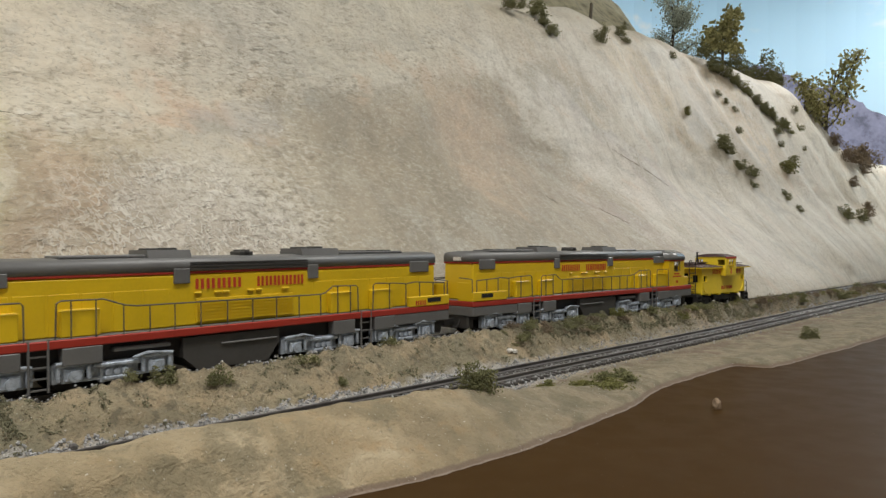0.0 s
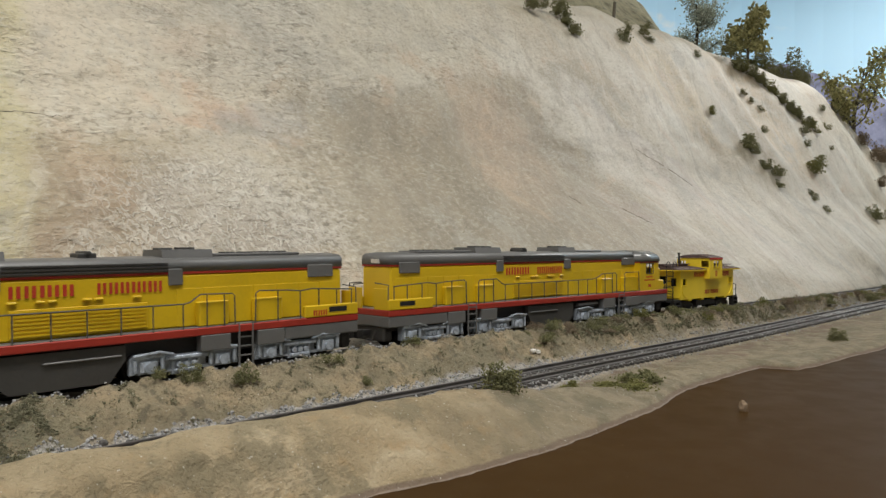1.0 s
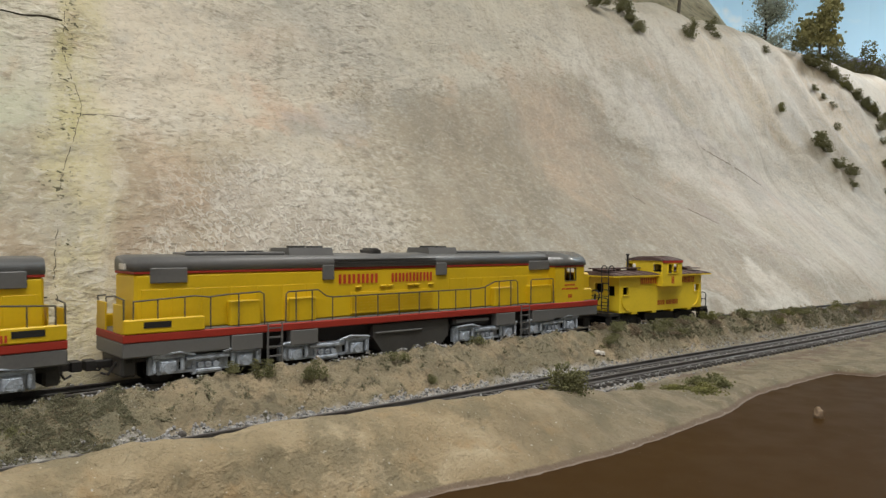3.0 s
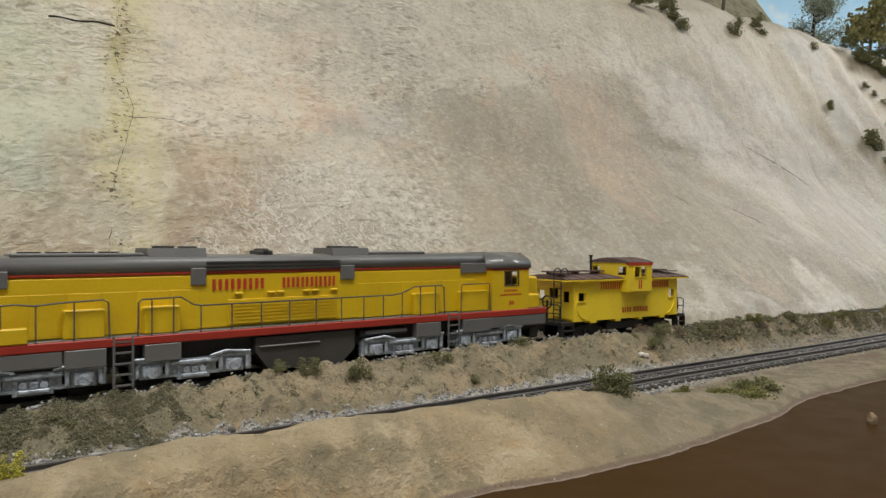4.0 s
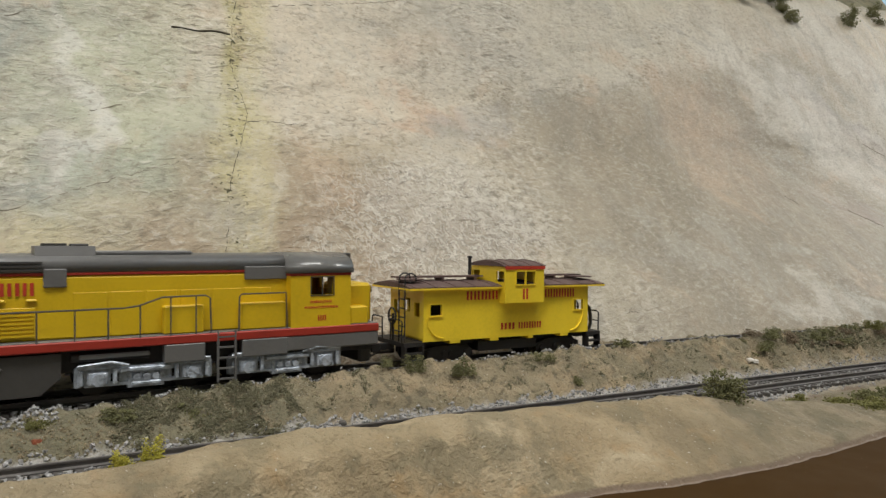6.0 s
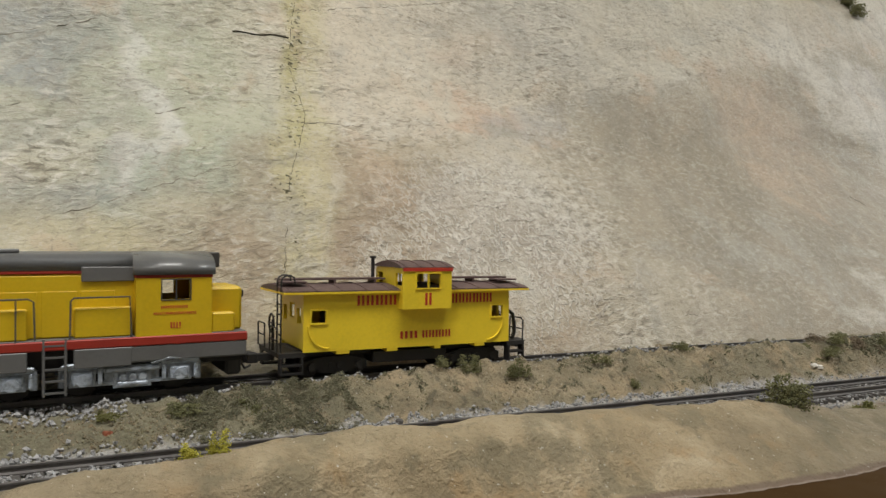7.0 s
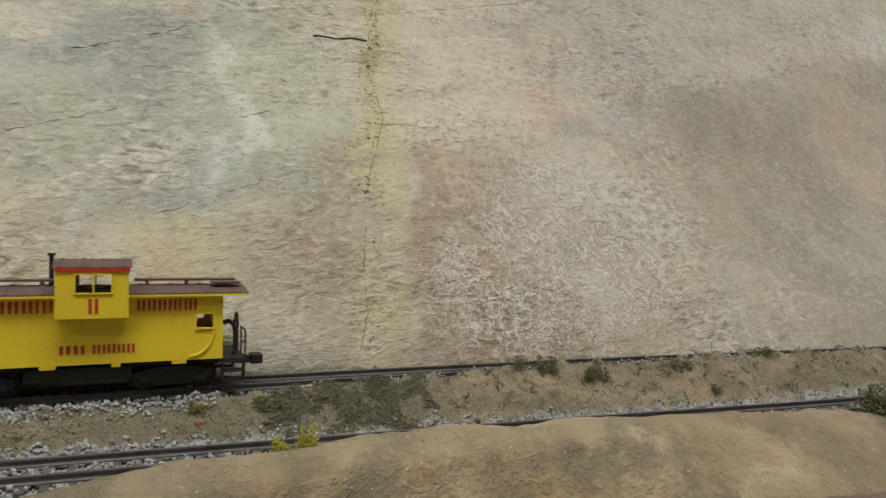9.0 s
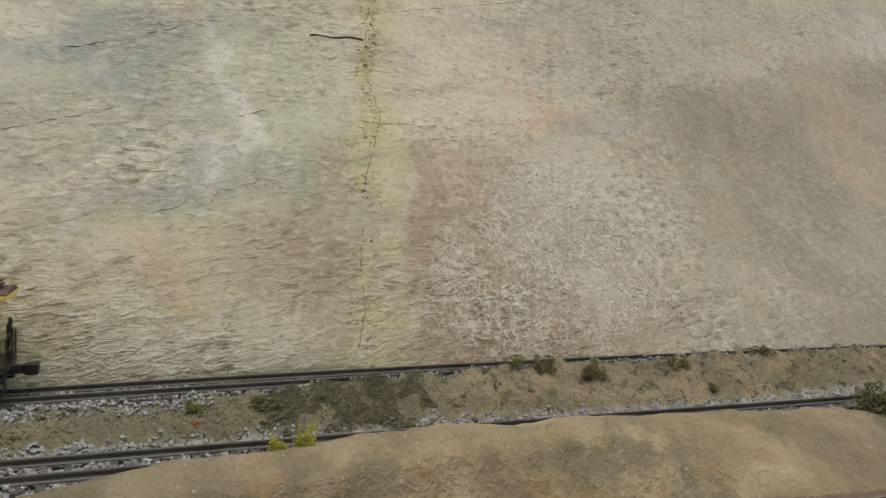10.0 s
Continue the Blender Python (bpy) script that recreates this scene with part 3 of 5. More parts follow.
def ridge_z(x):
    return table(x, [(-0.7, 0.50), (0.5, 0.42), (0.776, 0.393), (0.887, 0.411), (1.04, 0.447), (1.14, 0.441), (1.265, 0.453), (1.35, 0.454), (1.456, 0.448), (1.733, 0.468),
                     (1.93, 0.472), (2.0, 0.462), (2.06, 0.438), (2.095, 0.385), (2.135, 0.318), (2.25, 0.312), (2.42, 0.318), (3.3, 0.32)])


def cliff_push(x, z):
    """Relief of the plaster, towards the cliff's back."""
    p = Vector((x, 0, z))
    q = Vector((x * 0.9 + z * 0.35, 3.1, z * 2.2 - x * 0.35))
    soft = smooth((z - 0.004) / 0.03)
    far = smooth((x - 0.6) / 0.4)
    d = 0.007 * noise.fractal(p * 5.0, 1.0, 2.0, 2) + 0.0020 * (1 - 0.6 * far) * noise.fractal(q * 17, 0.9, 2.0, 4)
    d += 0.0009 * (1 - 0.8 * far) * noise.fractal(Vector((x, 7.7, z * 1.6 - 0.15 * x)) * 130, 0.8, 2.1, 3)
    # shallow gullies that run down the far face to the right
    across = z * 0.6 + x * 0.8
    d += far * (0.006 * noise.fractal(Vector((across * 5 + 0.5 * noise.noise(p * 6), 1.3, (x - z) * 2.2)), 1.0, 2.0, 3) + 0.0009 * noise.fractal(Vector((across * 22, 5.3, (x - z) * 12)), 0.9, 2.0, 3))
    # upright folds towards the end of the face
    d += smooth((x - 0.85) / 0.5) * 0.014 * noise.fractal(Vector((x * 7.5 + 0.8 * z, 8.1, z * 1.3)), 1.0, 2.0, 3)
    return d * soft


def place(x, z):
    """A point on the cliff's face."""
    return Vector((x, cliff_y(x, z) + cliff_push(x, z), z))


# ---- large structure ----
def steps(a, b, fine, coarse, knee):
    xs, x = [], a
    while x < b:
        xs.append(x)
        x += fine if x < knee else fine + (coarse - fine) * smooth((x - knee) / 1.0)
    return xs + [b]


def sheet(xs, ys, fn):
    """A grid mesh of fn(x, v)."""
    verts = [fn(x, v) for x in xs for v in ys]
    n = len(ys)
    faces = [(i * n + j, (i + 1) * n + j, (i + 1) * n + j + 1, i * n + j + 1) for i in range(len(xs) - 1) for j in range(n - 1)]
    me = bpy.data.meshes.new("sheet")
    me.from_pydata([tuple(v) for v in verts], [], faces)
    for p in me.polygons:
        p.use_smooth = True
    return me


def build_ground():
    xs = steps(-0.6, 3.3, 0.0026, 0.03, 0.75)
    cuts = [0.0016 * k for k in range(121)]

    def spot(x, v):
        y = shore_y(x) - 0.012 + v * (upper_y(x) + 0.04 - shore_y(x) + 0.012) / cuts[-1]
        return (x, y, ground_z(x, y))
    me = sheet(xs, cuts, spot)
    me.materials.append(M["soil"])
    tagged(new("ground", me), "sandy tan scenery soil with sparse turf", "ground", kind="structure")


def build_water():
    bm = boxes((-0.8, 3.4, -0.25, 0.21, WATER - 0.006, WATER - 0.0004))
    tagged(part("water", bm, M["river"]), "still glossy brown resin river water", "water", kind="structure")
    bm = boxes((-0.8, 3.4, -0.25, 0.62, -0.10, WATER - 0.026))
    tagged(part("layout_base", bm, M["wood"]), "plain benchwork board under the scenery", "benchwork", kind="structure")
    bm = boxes((-0.8, 3.4, -0.262, -0.2503, -0.18, WATER + 0.002))
    tagged(part("fascia", bm, M["wood"]), "painted fascia board along the aisle", "fascia", kind="structure")


def build_cliff():
    xs = steps(-0.6, 3.3, 0.0028, 0.022, 0.8)
    face = [k / 150 for k in range(151)]
    top = [1 + k / 14 for k in range(1, 22)]

    def spot(x, v):
        h = ridge_z(x)
        if v <= 1:
            z = -0.014 + v * (h + 0.014)
            q = place(x, z)
            # round the brow
            k = max(0.0, (z - h + 0.05) / 0.05)
            return (x, q.y + 0.022 * k * k, z - 0.004 * k * k)
        d = (v - 1) * 0.45
        back = place(x, h).y + 0.022
        rise = 0.36 * smooth(d / 0.4) * table(x - 1.8 * d, [(0.8, 1.0), (1.15, 0.80), (1.38, 0.42), (1.56, 0.0)])
        lump_z = 0.012 * noise.fractal(Vector((x, d, 4.0)) * 9, 1.0, 2.0, 3)
        return (x, back + d, h - 0.004 + rise + lump_z * smooth(d / 0.1) - 0.05 * smooth(d / 0.6) * table(x, [(1.4, 0.0), (1.7, 1.0)]))
    me = sheet(xs, face + top, spot)
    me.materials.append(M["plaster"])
    me.materials.append(M["grass"])
    wide = len(face) + len(top) - 1
    for k, p in enumerate(me.polygons):
        if k % wide > len(face) + 1:
            p.material_index = 1
    cliff = tagged(new("cliff", me), "tall tan plaster cliff with painted strata", "cliff", kind="structure")
    seam = [(0.1275, 0.225), (0.1253, 0.2107), (0.1205, 0.195), (0.1165, 0.1799), (0.1131, 0.1631), (0.1136, 0.1477), (0.1159, 0.1275), (0.1118, 0.1163), (0.1070, 0.1065),
            (0.1002, 0.0936), (0.0947, 0.0816), (0.0915, 0.070), (0.0890, 0.0603), (0.0862, 0.049), (0.0841, 0.0384), (0.0838, 0.029), (0.0837, 0.0205), (0.0802, 0.0107), (0.0773, 0.0023)]
    rng = random.Random(5)
    pts = []
    for (a, za), (b, zb) in zip(seam, seam[1:]):
        for k in range(6):
            x, z = a + (b - a) * k / 6 + rng.uniform(-0.0004, 0.0004), za + (zb - za) * k / 6
            pts.append(place(x, z) + Vector((0, 0.0001, 0)))
    part("crack", rod(bmesh.new(), pts, 0.00017, 5), M["crack"], cliff, "thin dark crack down the plaster seam")
    # dark rod laid on the face in place of the ledge's shadow
    ledge = [place(0.0797 + 0.035 * k / 12, 0.1752 + 0.0034 * k / 12 + 0.0005 * math.sin(k * 0.9)) + Vector((0, -0.0001, 0)) for k in range(13)]
    part("ledge_shadow_rod", rod(bmesh.new(), ledge, 0.0006, 6), M["crack"], cliff, "short dark rod for the ledge's shadow beside the seam")
    # scratches and open cracks in the plaster: from x, z to x, z, and half width
    for xa, za, xb, zb, r in ((0.646, 0.107, 0.655, 0.099, 0.0006), (0.878, 0.184, 0.924, 0.164, 0.0005), (0.929, 0.161, 0.974, 0.140, 0.0006), (0.729, 0.097, 0.756, 0.081, 0.0006), (0.387, 0.147, 0.385, 0.133, 0.0003),
                              (0.032, 0.115, 0.048, 0.121, 0.00030), (-0.009, 0.062, 0.041, 0.081, 0.00026), (0.043, 0.082, 0.071, 0.092, 0.00022), (-0.050, 0.145, 0.009, 0.168, 0.00022),
                              (-0.071, 0.097, -0.026, 0.114, 0.00020), (0.114, 0.121, 0.151, 0.123, 0.00024), (0.124, 0.201, 0.264, 0.244, 0.00024), (0.327, 0.014, 0.339, 0.014, 0.00024), (0.425, 0.065, 0.442, 0.073, 0.00022)):
        n = max(6, int(math.hypot(xb - xa, zb - za) / 0.0022))
        pts = []
        for k in range(n + 1):
            u = k / n
            x = xa + (xb - xa) * u + rng.uniform(-0.0006, 0.0006)
            z = za + (zb - za) * u + rng.uniform(-0.0007, 0.0007)
            pts.append(place(x, z) + Vector((0, r * 0.35, 0)))
        part("scratch", rod(bmesh.new(), pts, r, 5), M["scratch"], cliff)
    return cliff


def build_room():
    bm = bmesh.new()
    wall_x, wall_y = 3.6, 1.45
    # back wall, a coved corner and the end wall, painted as sky
    line = [(-3.2, wall_y)] + [(wall_x - 0.9 + 0.9 * math.sin(a * math.pi / 24), wall_y - 0.9 + 0.9 * math.cos(a * math.pi / 24)) for a in range(13)] + [(wall_x, -2.6)]
    a = [bm.verts.new((x, y, -1.0)) for x, y in line]
    b = [bm.verts.new((x, y, 1.5)) for x, y in line]
    out = [(x, y + 0.1) if k == 0 else (x + 0.08, y + 0.08) if k < len(line) - 1 else (x + 0.1, y) for k, (x, y) in enumerate(line)]
    c = [bm.verts.new((x, y, -1.0)) for x, y in out]
    d = [bm.verts.new((x, y, 1.5)) for x, y in out]
    for k in range(len(line) - 1):
        bm.faces.new((a[k], a[k + 1], b[k + 1], b[k]))
        bm.faces.new((c[k + 1], c[k], d[k], d[k + 1]))
        bm.faces.new((b[k], b[k + 1], d[k + 1], d[k]))
    tagged(part("backdrop", bm, M["sky"], smooth=False), "pale blue painted sky backdrop wall", "backdrop", kind="structure")
    tagged(part("wall_front", boxes((-3.3, 3.7, -2.7, -2.6, -1.0, 1.5)), M["wood"]), "plain cream room wall", "wall", kind="structure")
    tagged(part("wall_side", boxes((-3.3, -3.2, -2.6, 1.55, -1.0, 1.5)), M["wood"]), "plain cream room wall", "wall", kind="structure")
    tagged(part("floor", boxes((-3.3, 3.7, -2.7, 1.6, -1.1, -1.0)), M["carpet"]), "dark layout room floor", "floor", kind="structure")
    tagged(part("ceiling", boxes((-3.3, 3.7, -2.7, 1.6, 1.5, 1.6)), M["ceiling"]), "white painted ceiling", "ceiling", kind="structure")
    # assumed fixtures at the three lamps, never in view
    for x, y in ((-0.05, -0.14), (2.75, 0.20), (-1.6, -0.75)):
        t = thing("ceiling_light", "assumed white fluorescent fixture on the ceiling, out of view", "lamp", pose(x, y, 1.5), "ceiling lights")
        part("housing", boxes((-0.62, 0.62, -0.1, 0.1, -0.05, 0.0), bev=0.008), M["ceiling"], t)
        for dy in (-0.05, 0.05):
            part("tube", rod(bmesh.new(), [(-0.6, dy, -0.068), (0.6, dy, -0.068)], 0.013, 10), M["glow"], t)


def build_mountains():
    """A range painted on the coved end of the backdrop, a hair proud of it."""
    tops = [(-1.5, 0.30), (0.0, 0.34), (0.4, 0.44), (0.6, 0.54), (0.7, 0.63), (0.8, 0.70), (0.9, 0.77), (1.0, 0.80), (1.1, 0.86), (1.2, 0.85), (1.3, 0.70), (1.44, 0.60)]
    bm = bmesh.new()
    low, high = [], []
    for k in range(221):
        y = -1.5 + 2.94 * k / 220
        x = 2.7 + math.sqrt(max(0.0, 0.894 ** 2 - max(0.0, y - 0.55) ** 2))
        h = table(y, tops) + 0.035 * noise.fractal(Vector((y * 9, 2.0, 0)), 0.8, 2.0, 5)
        low.append(bm.verts.new((x, y, -0.3)))
        high.append(bm.verts.new((x, y, h)))
    for k in range(220):
        bm.faces.new((low[k], low[k + 1], high[k + 1], high[k]))
    tagged(part("mountain_painting", bm, M["mountain"]), "lilac-blue mountain range painted on the backdrop", "painting", kind="structure")


RAIL = [(-0.0012, -0.0026), (0.0012, -0.0026), (0.0012, -0.0022), (0.00032, -0.0018), (0.00032, -0.0008), (0.0006, -0.0006), (0.0006, -0.0001), (0.0004, 0.0),
        (-0.0004, 0.0), (-0.0006, -0.0001), (-0.0006, -0.0006), (-0.00032, -0.0008), (-0.00032, -0.0018), (-0.0012, -0.0022)]


def build_track(name, line, level, label):
    track = thing(name, label, "railway track", pose(0, 0, 0))
    tagged(track, kind="structure")
    xs = steps(-0.6, 3.2, 0.012, 0.04, 1.0)
    for side in (-0.00825, 0.00825):
        bm = bmesh.new()
        last = None
        for x in xs:
            y, z = line(x), level(x)
            n = Vector((-(line(x + 0.001) - line(x - 0.001)) / 0.002, 1.0)).normalized()
            ring = [bm.verts.new((x + n.x * (side + a), y + n.y * (side + a), z + b)) for a, b in RAIL]
            if last:
                for k in range(len(ring)):
                    bm.faces.new((last[k - 1], last[k], ring[k], ring[k - 1]))
            last = ring
        part("rail", bm, M["rail"], track, "weathered dark steel rail")
    rng = random.Random(len(name))
    tie_me = mesh_of(boxes((-0.0013, 0.0013, -0.0145, 0.0145, -0.0042, -0.0026), bev=0.0002), M["tie"])
    rest = bmesh.new()
    x, count = -0.3, 0
    while x < 2.4:
        y, z = line(x), level(x)
        turn = math.degrees(math.atan2(line(x + 0.002) - line(x - 0.002), 0.004)) + rng.uniform(-1, 1)
        if count < 230:
            tie = new("tie", tie_me)
            tie.parent = track
            tie.matrix_basis = pose(x, y, z, 0, 0, turn)
        else:
            box(rest, x - 0.0013, x + 0.0013, y - 0.0145, y + 0.0145, z - 0.0042, z - 0.0026)
        count += 1
        x += 0.0058
    tagged(part("far_tie", rest, M["tie"], track), kind="stuff")
    return track


def build_ballast(name, line, level, seed, wide, label):
    """Crushed stone between and beside the rails."""
    rng = random.Random(seed)
    verts, faces = [], []
    shape = [Vector(v) for v in ((1, 0, 0), (-0.8, 0.2, 0.1), (0.1, 1, 0), (0, -0.9, 0.1), (0.1, 0, 0.8), (0, 0.1, -0.8))]
    tris = [(0, 2, 4), (2, 1, 4), (1, 3, 4), (3, 0, 4), (2, 0, 5), (1, 2, 5), (3, 1, 5), (0, 3, 5)]
    for k in range(26000):
        x = -0.3 + 2.2 * rng.random() ** 1.9
        off = rng.uniform(-wide, wide) if k % 3 else rng.uniform(0.010, 0.0185) * (1 if wide > 0.018 else -1.35 if x < 0.012 else -1)
        y = line(x) + off
        z = level(x)
        bed = max(z - 0.0034, ground_z(x, y) - 0.0001) if abs(off) < 0.0135 else ground_z(x, y)
        if abs(abs(off) - 0.00825) < 0.0011:
            continue
        if abs(off) > 0.012 and not (x < 0.012 and wide < 0.018) and rng.random() < 0.05 + 0.8 * smooth((noise.noise(Vector((x * 25, off * 40, seed))) + 0.0) / 0.5):
            continue
        if abs(off) > 0.0125 and x > 0.35 and rng.random() < 0.75:
            continue
        r = rng.uniform(0.00045, 0.0010) * (1 + 0.5 * (x > 0.8) + 0.25 * (x < 0.012))
        m = Euler((rng.random() * 6, rng.random() * 6, rng.random() * 6)).to_matrix()
        n = len(verts)
        for v in shape:
            verts.append(tuple((m @ v) * r * rng.uniform(0.75, 1.25) + Vector((x, y, bed + r * 0.5))))
        faces += [tuple(n + q for q in t) for t in tris]
    me = bpy.data.meshes.new(name)
    me.from_pydata(verts, [], faces)
    me.materials.append(M["ballast"])
    tagged(new(name, me), label, "ballast", kind="stuff")


def build_turf():
    """Fine ground foam scattered on the banks."""
    for name, material, seed, count, label in (("turf", "turf", 21, 16000, "dark olive foam turf on the bank"), ("dry_turf", "dry_turf", 22, 16000, "brown foam turf on the bank")):
        rng = random.Random(seed)
        verts, faces = [], []
        shape = [Vector(v) for v in ((1, 0, 0), (-0.8, 0.3, 0.1), (0.1, 1, 0), (0, -0.9, 0.1), (0.1, 0, 0.9), (0, 0.1, -0.8))]
        tris = [(0, 2, 4), (2, 1, 4), (1, 3, 4), (3, 0, 4), (2, 0, 5), (1, 2, 5), (3, 1, 5), (0, 3, 5)]
        made = 0
        while made < count:
            x = -0.15 + 1.9 * rng.random() ** 1.6
            y = rng.uniform(lower_y(x) + 0.016, upper_y(x) - 0.0125)
            dens = noise.noise(Vector((x * 22, y * 45, seed))) + 0.45 * noise.noise(Vector((x * 80, y * 90, seed))) + table(x, [(0.0, 0.35), (0.1, 0.25), (0.16, -0.2), (0.3, -0.2), (0.4, 0.05), (0.6, 0.15)])
            if dens < rng.uniform(0.05, 0.35):
                made += 0.06
                continue
            made += 1
            r = rng.uniform(0.0002, 0.0005) * (1 + 1.2 * smooth((x - 0.4) / 0.5))
            m = Euler((rng.random() * 6, rng.random() * 6, rng.random() * 6)).to_matrix()
            n = len(verts)
            z = ground_z(x, y)
            for v in shape:
                verts.append(tuple((m @ v) * r * rng.uniform(0.7, 1.3) + Vector((x, y, z + r * 0.1))))
            faces += [tuple(n + q for q in t) for t in tris]
        me = bpy.data.meshes.new(name)
        me.from_pydata(verts, [], faces)
        me.materials.append(M[material])
        tagged(new(name, me), label, "turf", kind="stuff")


def build_moss():
    """Coarse dark foam on the near end of the bank, and scattered clods along it."""
    rng = random.Random(91)
    verts, faces = [], []
    shape = [Vector(v) for v in ((1, 0, 0), (-0.8, 0.3, 0.1), (0.1, 1, 0), (0, -0.9, 0.1), (0.1, 0, 0.9), (0, 0.1, -0.8))]
    tris = [(0, 2, 4), (2, 1, 4), (1, 3, 4), (3, 0, 4), (2, 0, 5), (1, 2, 5), (3, 1, 5), (0, 3, 5)]

    def crumb(x, y, r, lift):
        m = Euler((rng.random() * 6, rng.random() * 6, rng.random() * 6)).to_matrix()
        n, z = len(verts), ground_z(x, y) + lift
        for v in shape:
            verts.append(tuple((m @ v) * r * rng.uniform(0.65, 1.35) + Vector((x, y, z))))
        faces.extend(tuple(n + q for q in t) for t in tris)
    for k in range(46000):
        x = rng.uniform(0.004, 0.128)
        y = rng.uniform(lower_y(x) + 0.014, upper_y(x) - 0.0125)
        thick = noise.noise(Vector((x * 75, y * 75, 3))) + 0.6 * noise.noise(Vector((x * 210, y * 210, 5))) + table(x, [(0.004, -0.75), (0.03, 0.0), (0.05, 0.28), (0.08, 0.15), (0.128, -0.55)]) + (0.25 if y > 0.262 and x < 0.075 else -0.05)
        if thick > rng.uniform(0.05, 0.55):
            crumb(x, y, rng.uniform(0.00016, 0.00042), 0.0034 * max(0.0, min(0.8, thick)) * rng.random())
    for k in range(110):
        cx = rng.uniform(0.095, 0.50)
        cy = rng.uniform(lower_y(cx) + 0.017, upper_y(cx) - 0.014)
        w = rng.uniform(0.0006, 0.0019)
        for j in range(rng.randint(6, 26)):
            x, y = cx + rng.gauss(0, w), cy + rng.gauss(0, w * 0.7)
            if y < upper_y(x) - 0.0125:
                crumb(x, y, rng.uniform(0.00025, 0.0006), rng.random() * w * 0.7)
    # rough green mound beside the upper track
    for k in range(15000):
        x = 0.37 + 0.55 * rng.random() ** 1.4
        y = upper_y(x) - rng.uniform(0.0125, 0.0300)
        thick = noise.noise(Vector((x * 60, y * 70, 13))) + 0.5 * noise.noise(Vector((x * 170, y * 170, 15))) + table(x, [(0.37, -0.4), (0.43, 0.2), (0.60, 0.2), (0.92, -0.1)])
        if thick > rng.uniform(0.0, 0.5):
            crumb(x, y, rng.uniform(0.0004, 0.0010), 0.0055 * max(0.0, min(0.8, thick)) * rng.random())
    me = bpy.data.meshes.new("moss")
    me.from_pydata(verts, [], faces)
    me.materials.append(M["moss"])
    tagged(new("moss", me), "dark olive foam moss in clods on the bank", "moss", kind="stuff")


build_room()
build_mountains()
build_ground()
build_water()
build_cliff()
build_track("upper_track", upper_y, upper_z, "dark weathered model track on pale ballast")
build_track("lower_track", lower_y, lower_z, "dark weathered model track beside the river")


# ---- rolling stock ----
def letters(parent, name, x0, x1, z0, z1, pattern, y, middle=None):
    """Plain upright bars for a name or number, two to a wide mark and one to a thin one, on both sides."""
    w = (x1 - x0) / sum(1.0 if c == "2" else 0.5 for c in pattern)
    for s in (-1, 1):
        ya, yb = sorted((s * y, s * (y + 0.00014)))
        x, rows = x0, []
        for c in pattern:
            for k in ((0.10, 0.36), (0.58, 0.84)) if c == "2" else ((0.10, 0.38),):
                p, q = x + k[0] * w, x + k[1] * w
                if s > 0 and middle is not None:
                    p, q = 2 * middle - q, 2 * middle - p
                rows.append((p, q, ya, yb, z0, z1))
            x += w if c == "2" else 0.5 * w
        each(name, rows, M["mark_red"], parent, "red painted bar")


def pierced(bm, x0, x1, z0, z1, y0, y1, holes):
    """A side wall with window openings, one closed shell."""
    xs = sorted({x0, x1} | {h[0] for h in holes} | {h[1] for h in holes})
    zs = sorted({z0, z1} | {h[2] for h in holes} | {h[3] for h in holes})
    verts = {}

    def at(i, k, y):
        if (i, k, y) not in verts:
            verts[i, k, y] = bm.verts.new((xs[i], y, zs[k]))
        return verts[i, k, y]

    def solid(i, k):
        if not (0 <= i < len(xs) - 1 and 0 <= k < len(zs) - 1):
            return False
        x, z = (xs[i] + xs[i + 1]) / 2, (zs[k] + zs[k + 1]) / 2
        return not any(a < x < b and c < z < d for a, b, c, d in holes)
    for i in range(len(xs) - 1):
        for k in range(len(zs) - 1):
            if not solid(i, k):
                continue
            ring = [(i, k), (i + 1, k), (i + 1, k + 1), (i, k + 1)]
            bm.faces.new([at(*c, y0) for c in ring])
            bm.faces.new([at(*c, y1) for c in ring[::-1]])
            for n, (di, dk) in enumerate(((0, -1), (1, 0), (0, 1), (-1, 0))):
                if not solid(i + di, k + dk):
                    a, b = ring[n], ring[(n + 1) % 4]
                    bm.faces.new((at(*a, y0), at(*a, y1), at(*b, y1), at(*b, y0)))
    return bm


def frame_of(bm, a, b, c, d, y0, y1, w=0.0006, mullion=True):
    box(bm, a - w, b + w, y0, y1, c - w, c)
    box(bm, a - w, b + w, y0, y1, d, d + w)
    box(bm, a - w, a, y0, y1, c, d)
    box(bm, b, b + w, y0, y1, c, d)
    if mullion:
        m = (a + b) / 2
        box(bm, m - w / 2, m + w / 2, y0, y1, c, d)
    return bm


WHEELS = []


def wheelset(x, r, parent):
    bm = bmesh.new()
    for s in (-1, 1):
        disc(bm, 0, s * 0.0074, 0, r, 0.0022, 20)
        disc(bm, 0, s * 0.0062, 0, r + 0.0007, 0.0006, 20)
        for k in range(5):
            a = k * math.tau / 5
            box(bm, math.cos(a) * r * 0.55 - 0.0005, math.cos(a) * r * 0.55 + 0.0005, s * 0.0087 - 0.0003, s * 0.0087 + 0.0003,
                math.sin(a) * r * 0.55 - 0.0005, math.sin(a) * r * 0.55 + 0.0005)
    rod(bm, [(0, -0.008, 0), (0, 0.008, 0)], 0.0009, 8)
    ob = part("wheelset", bm, M["dark"], parent, "dark metal wheels on an axle")
    ob.matrix_basis = pose(x, 0, r + 0.0001)
    WHEELS.append((ob, x, r))
    return ob


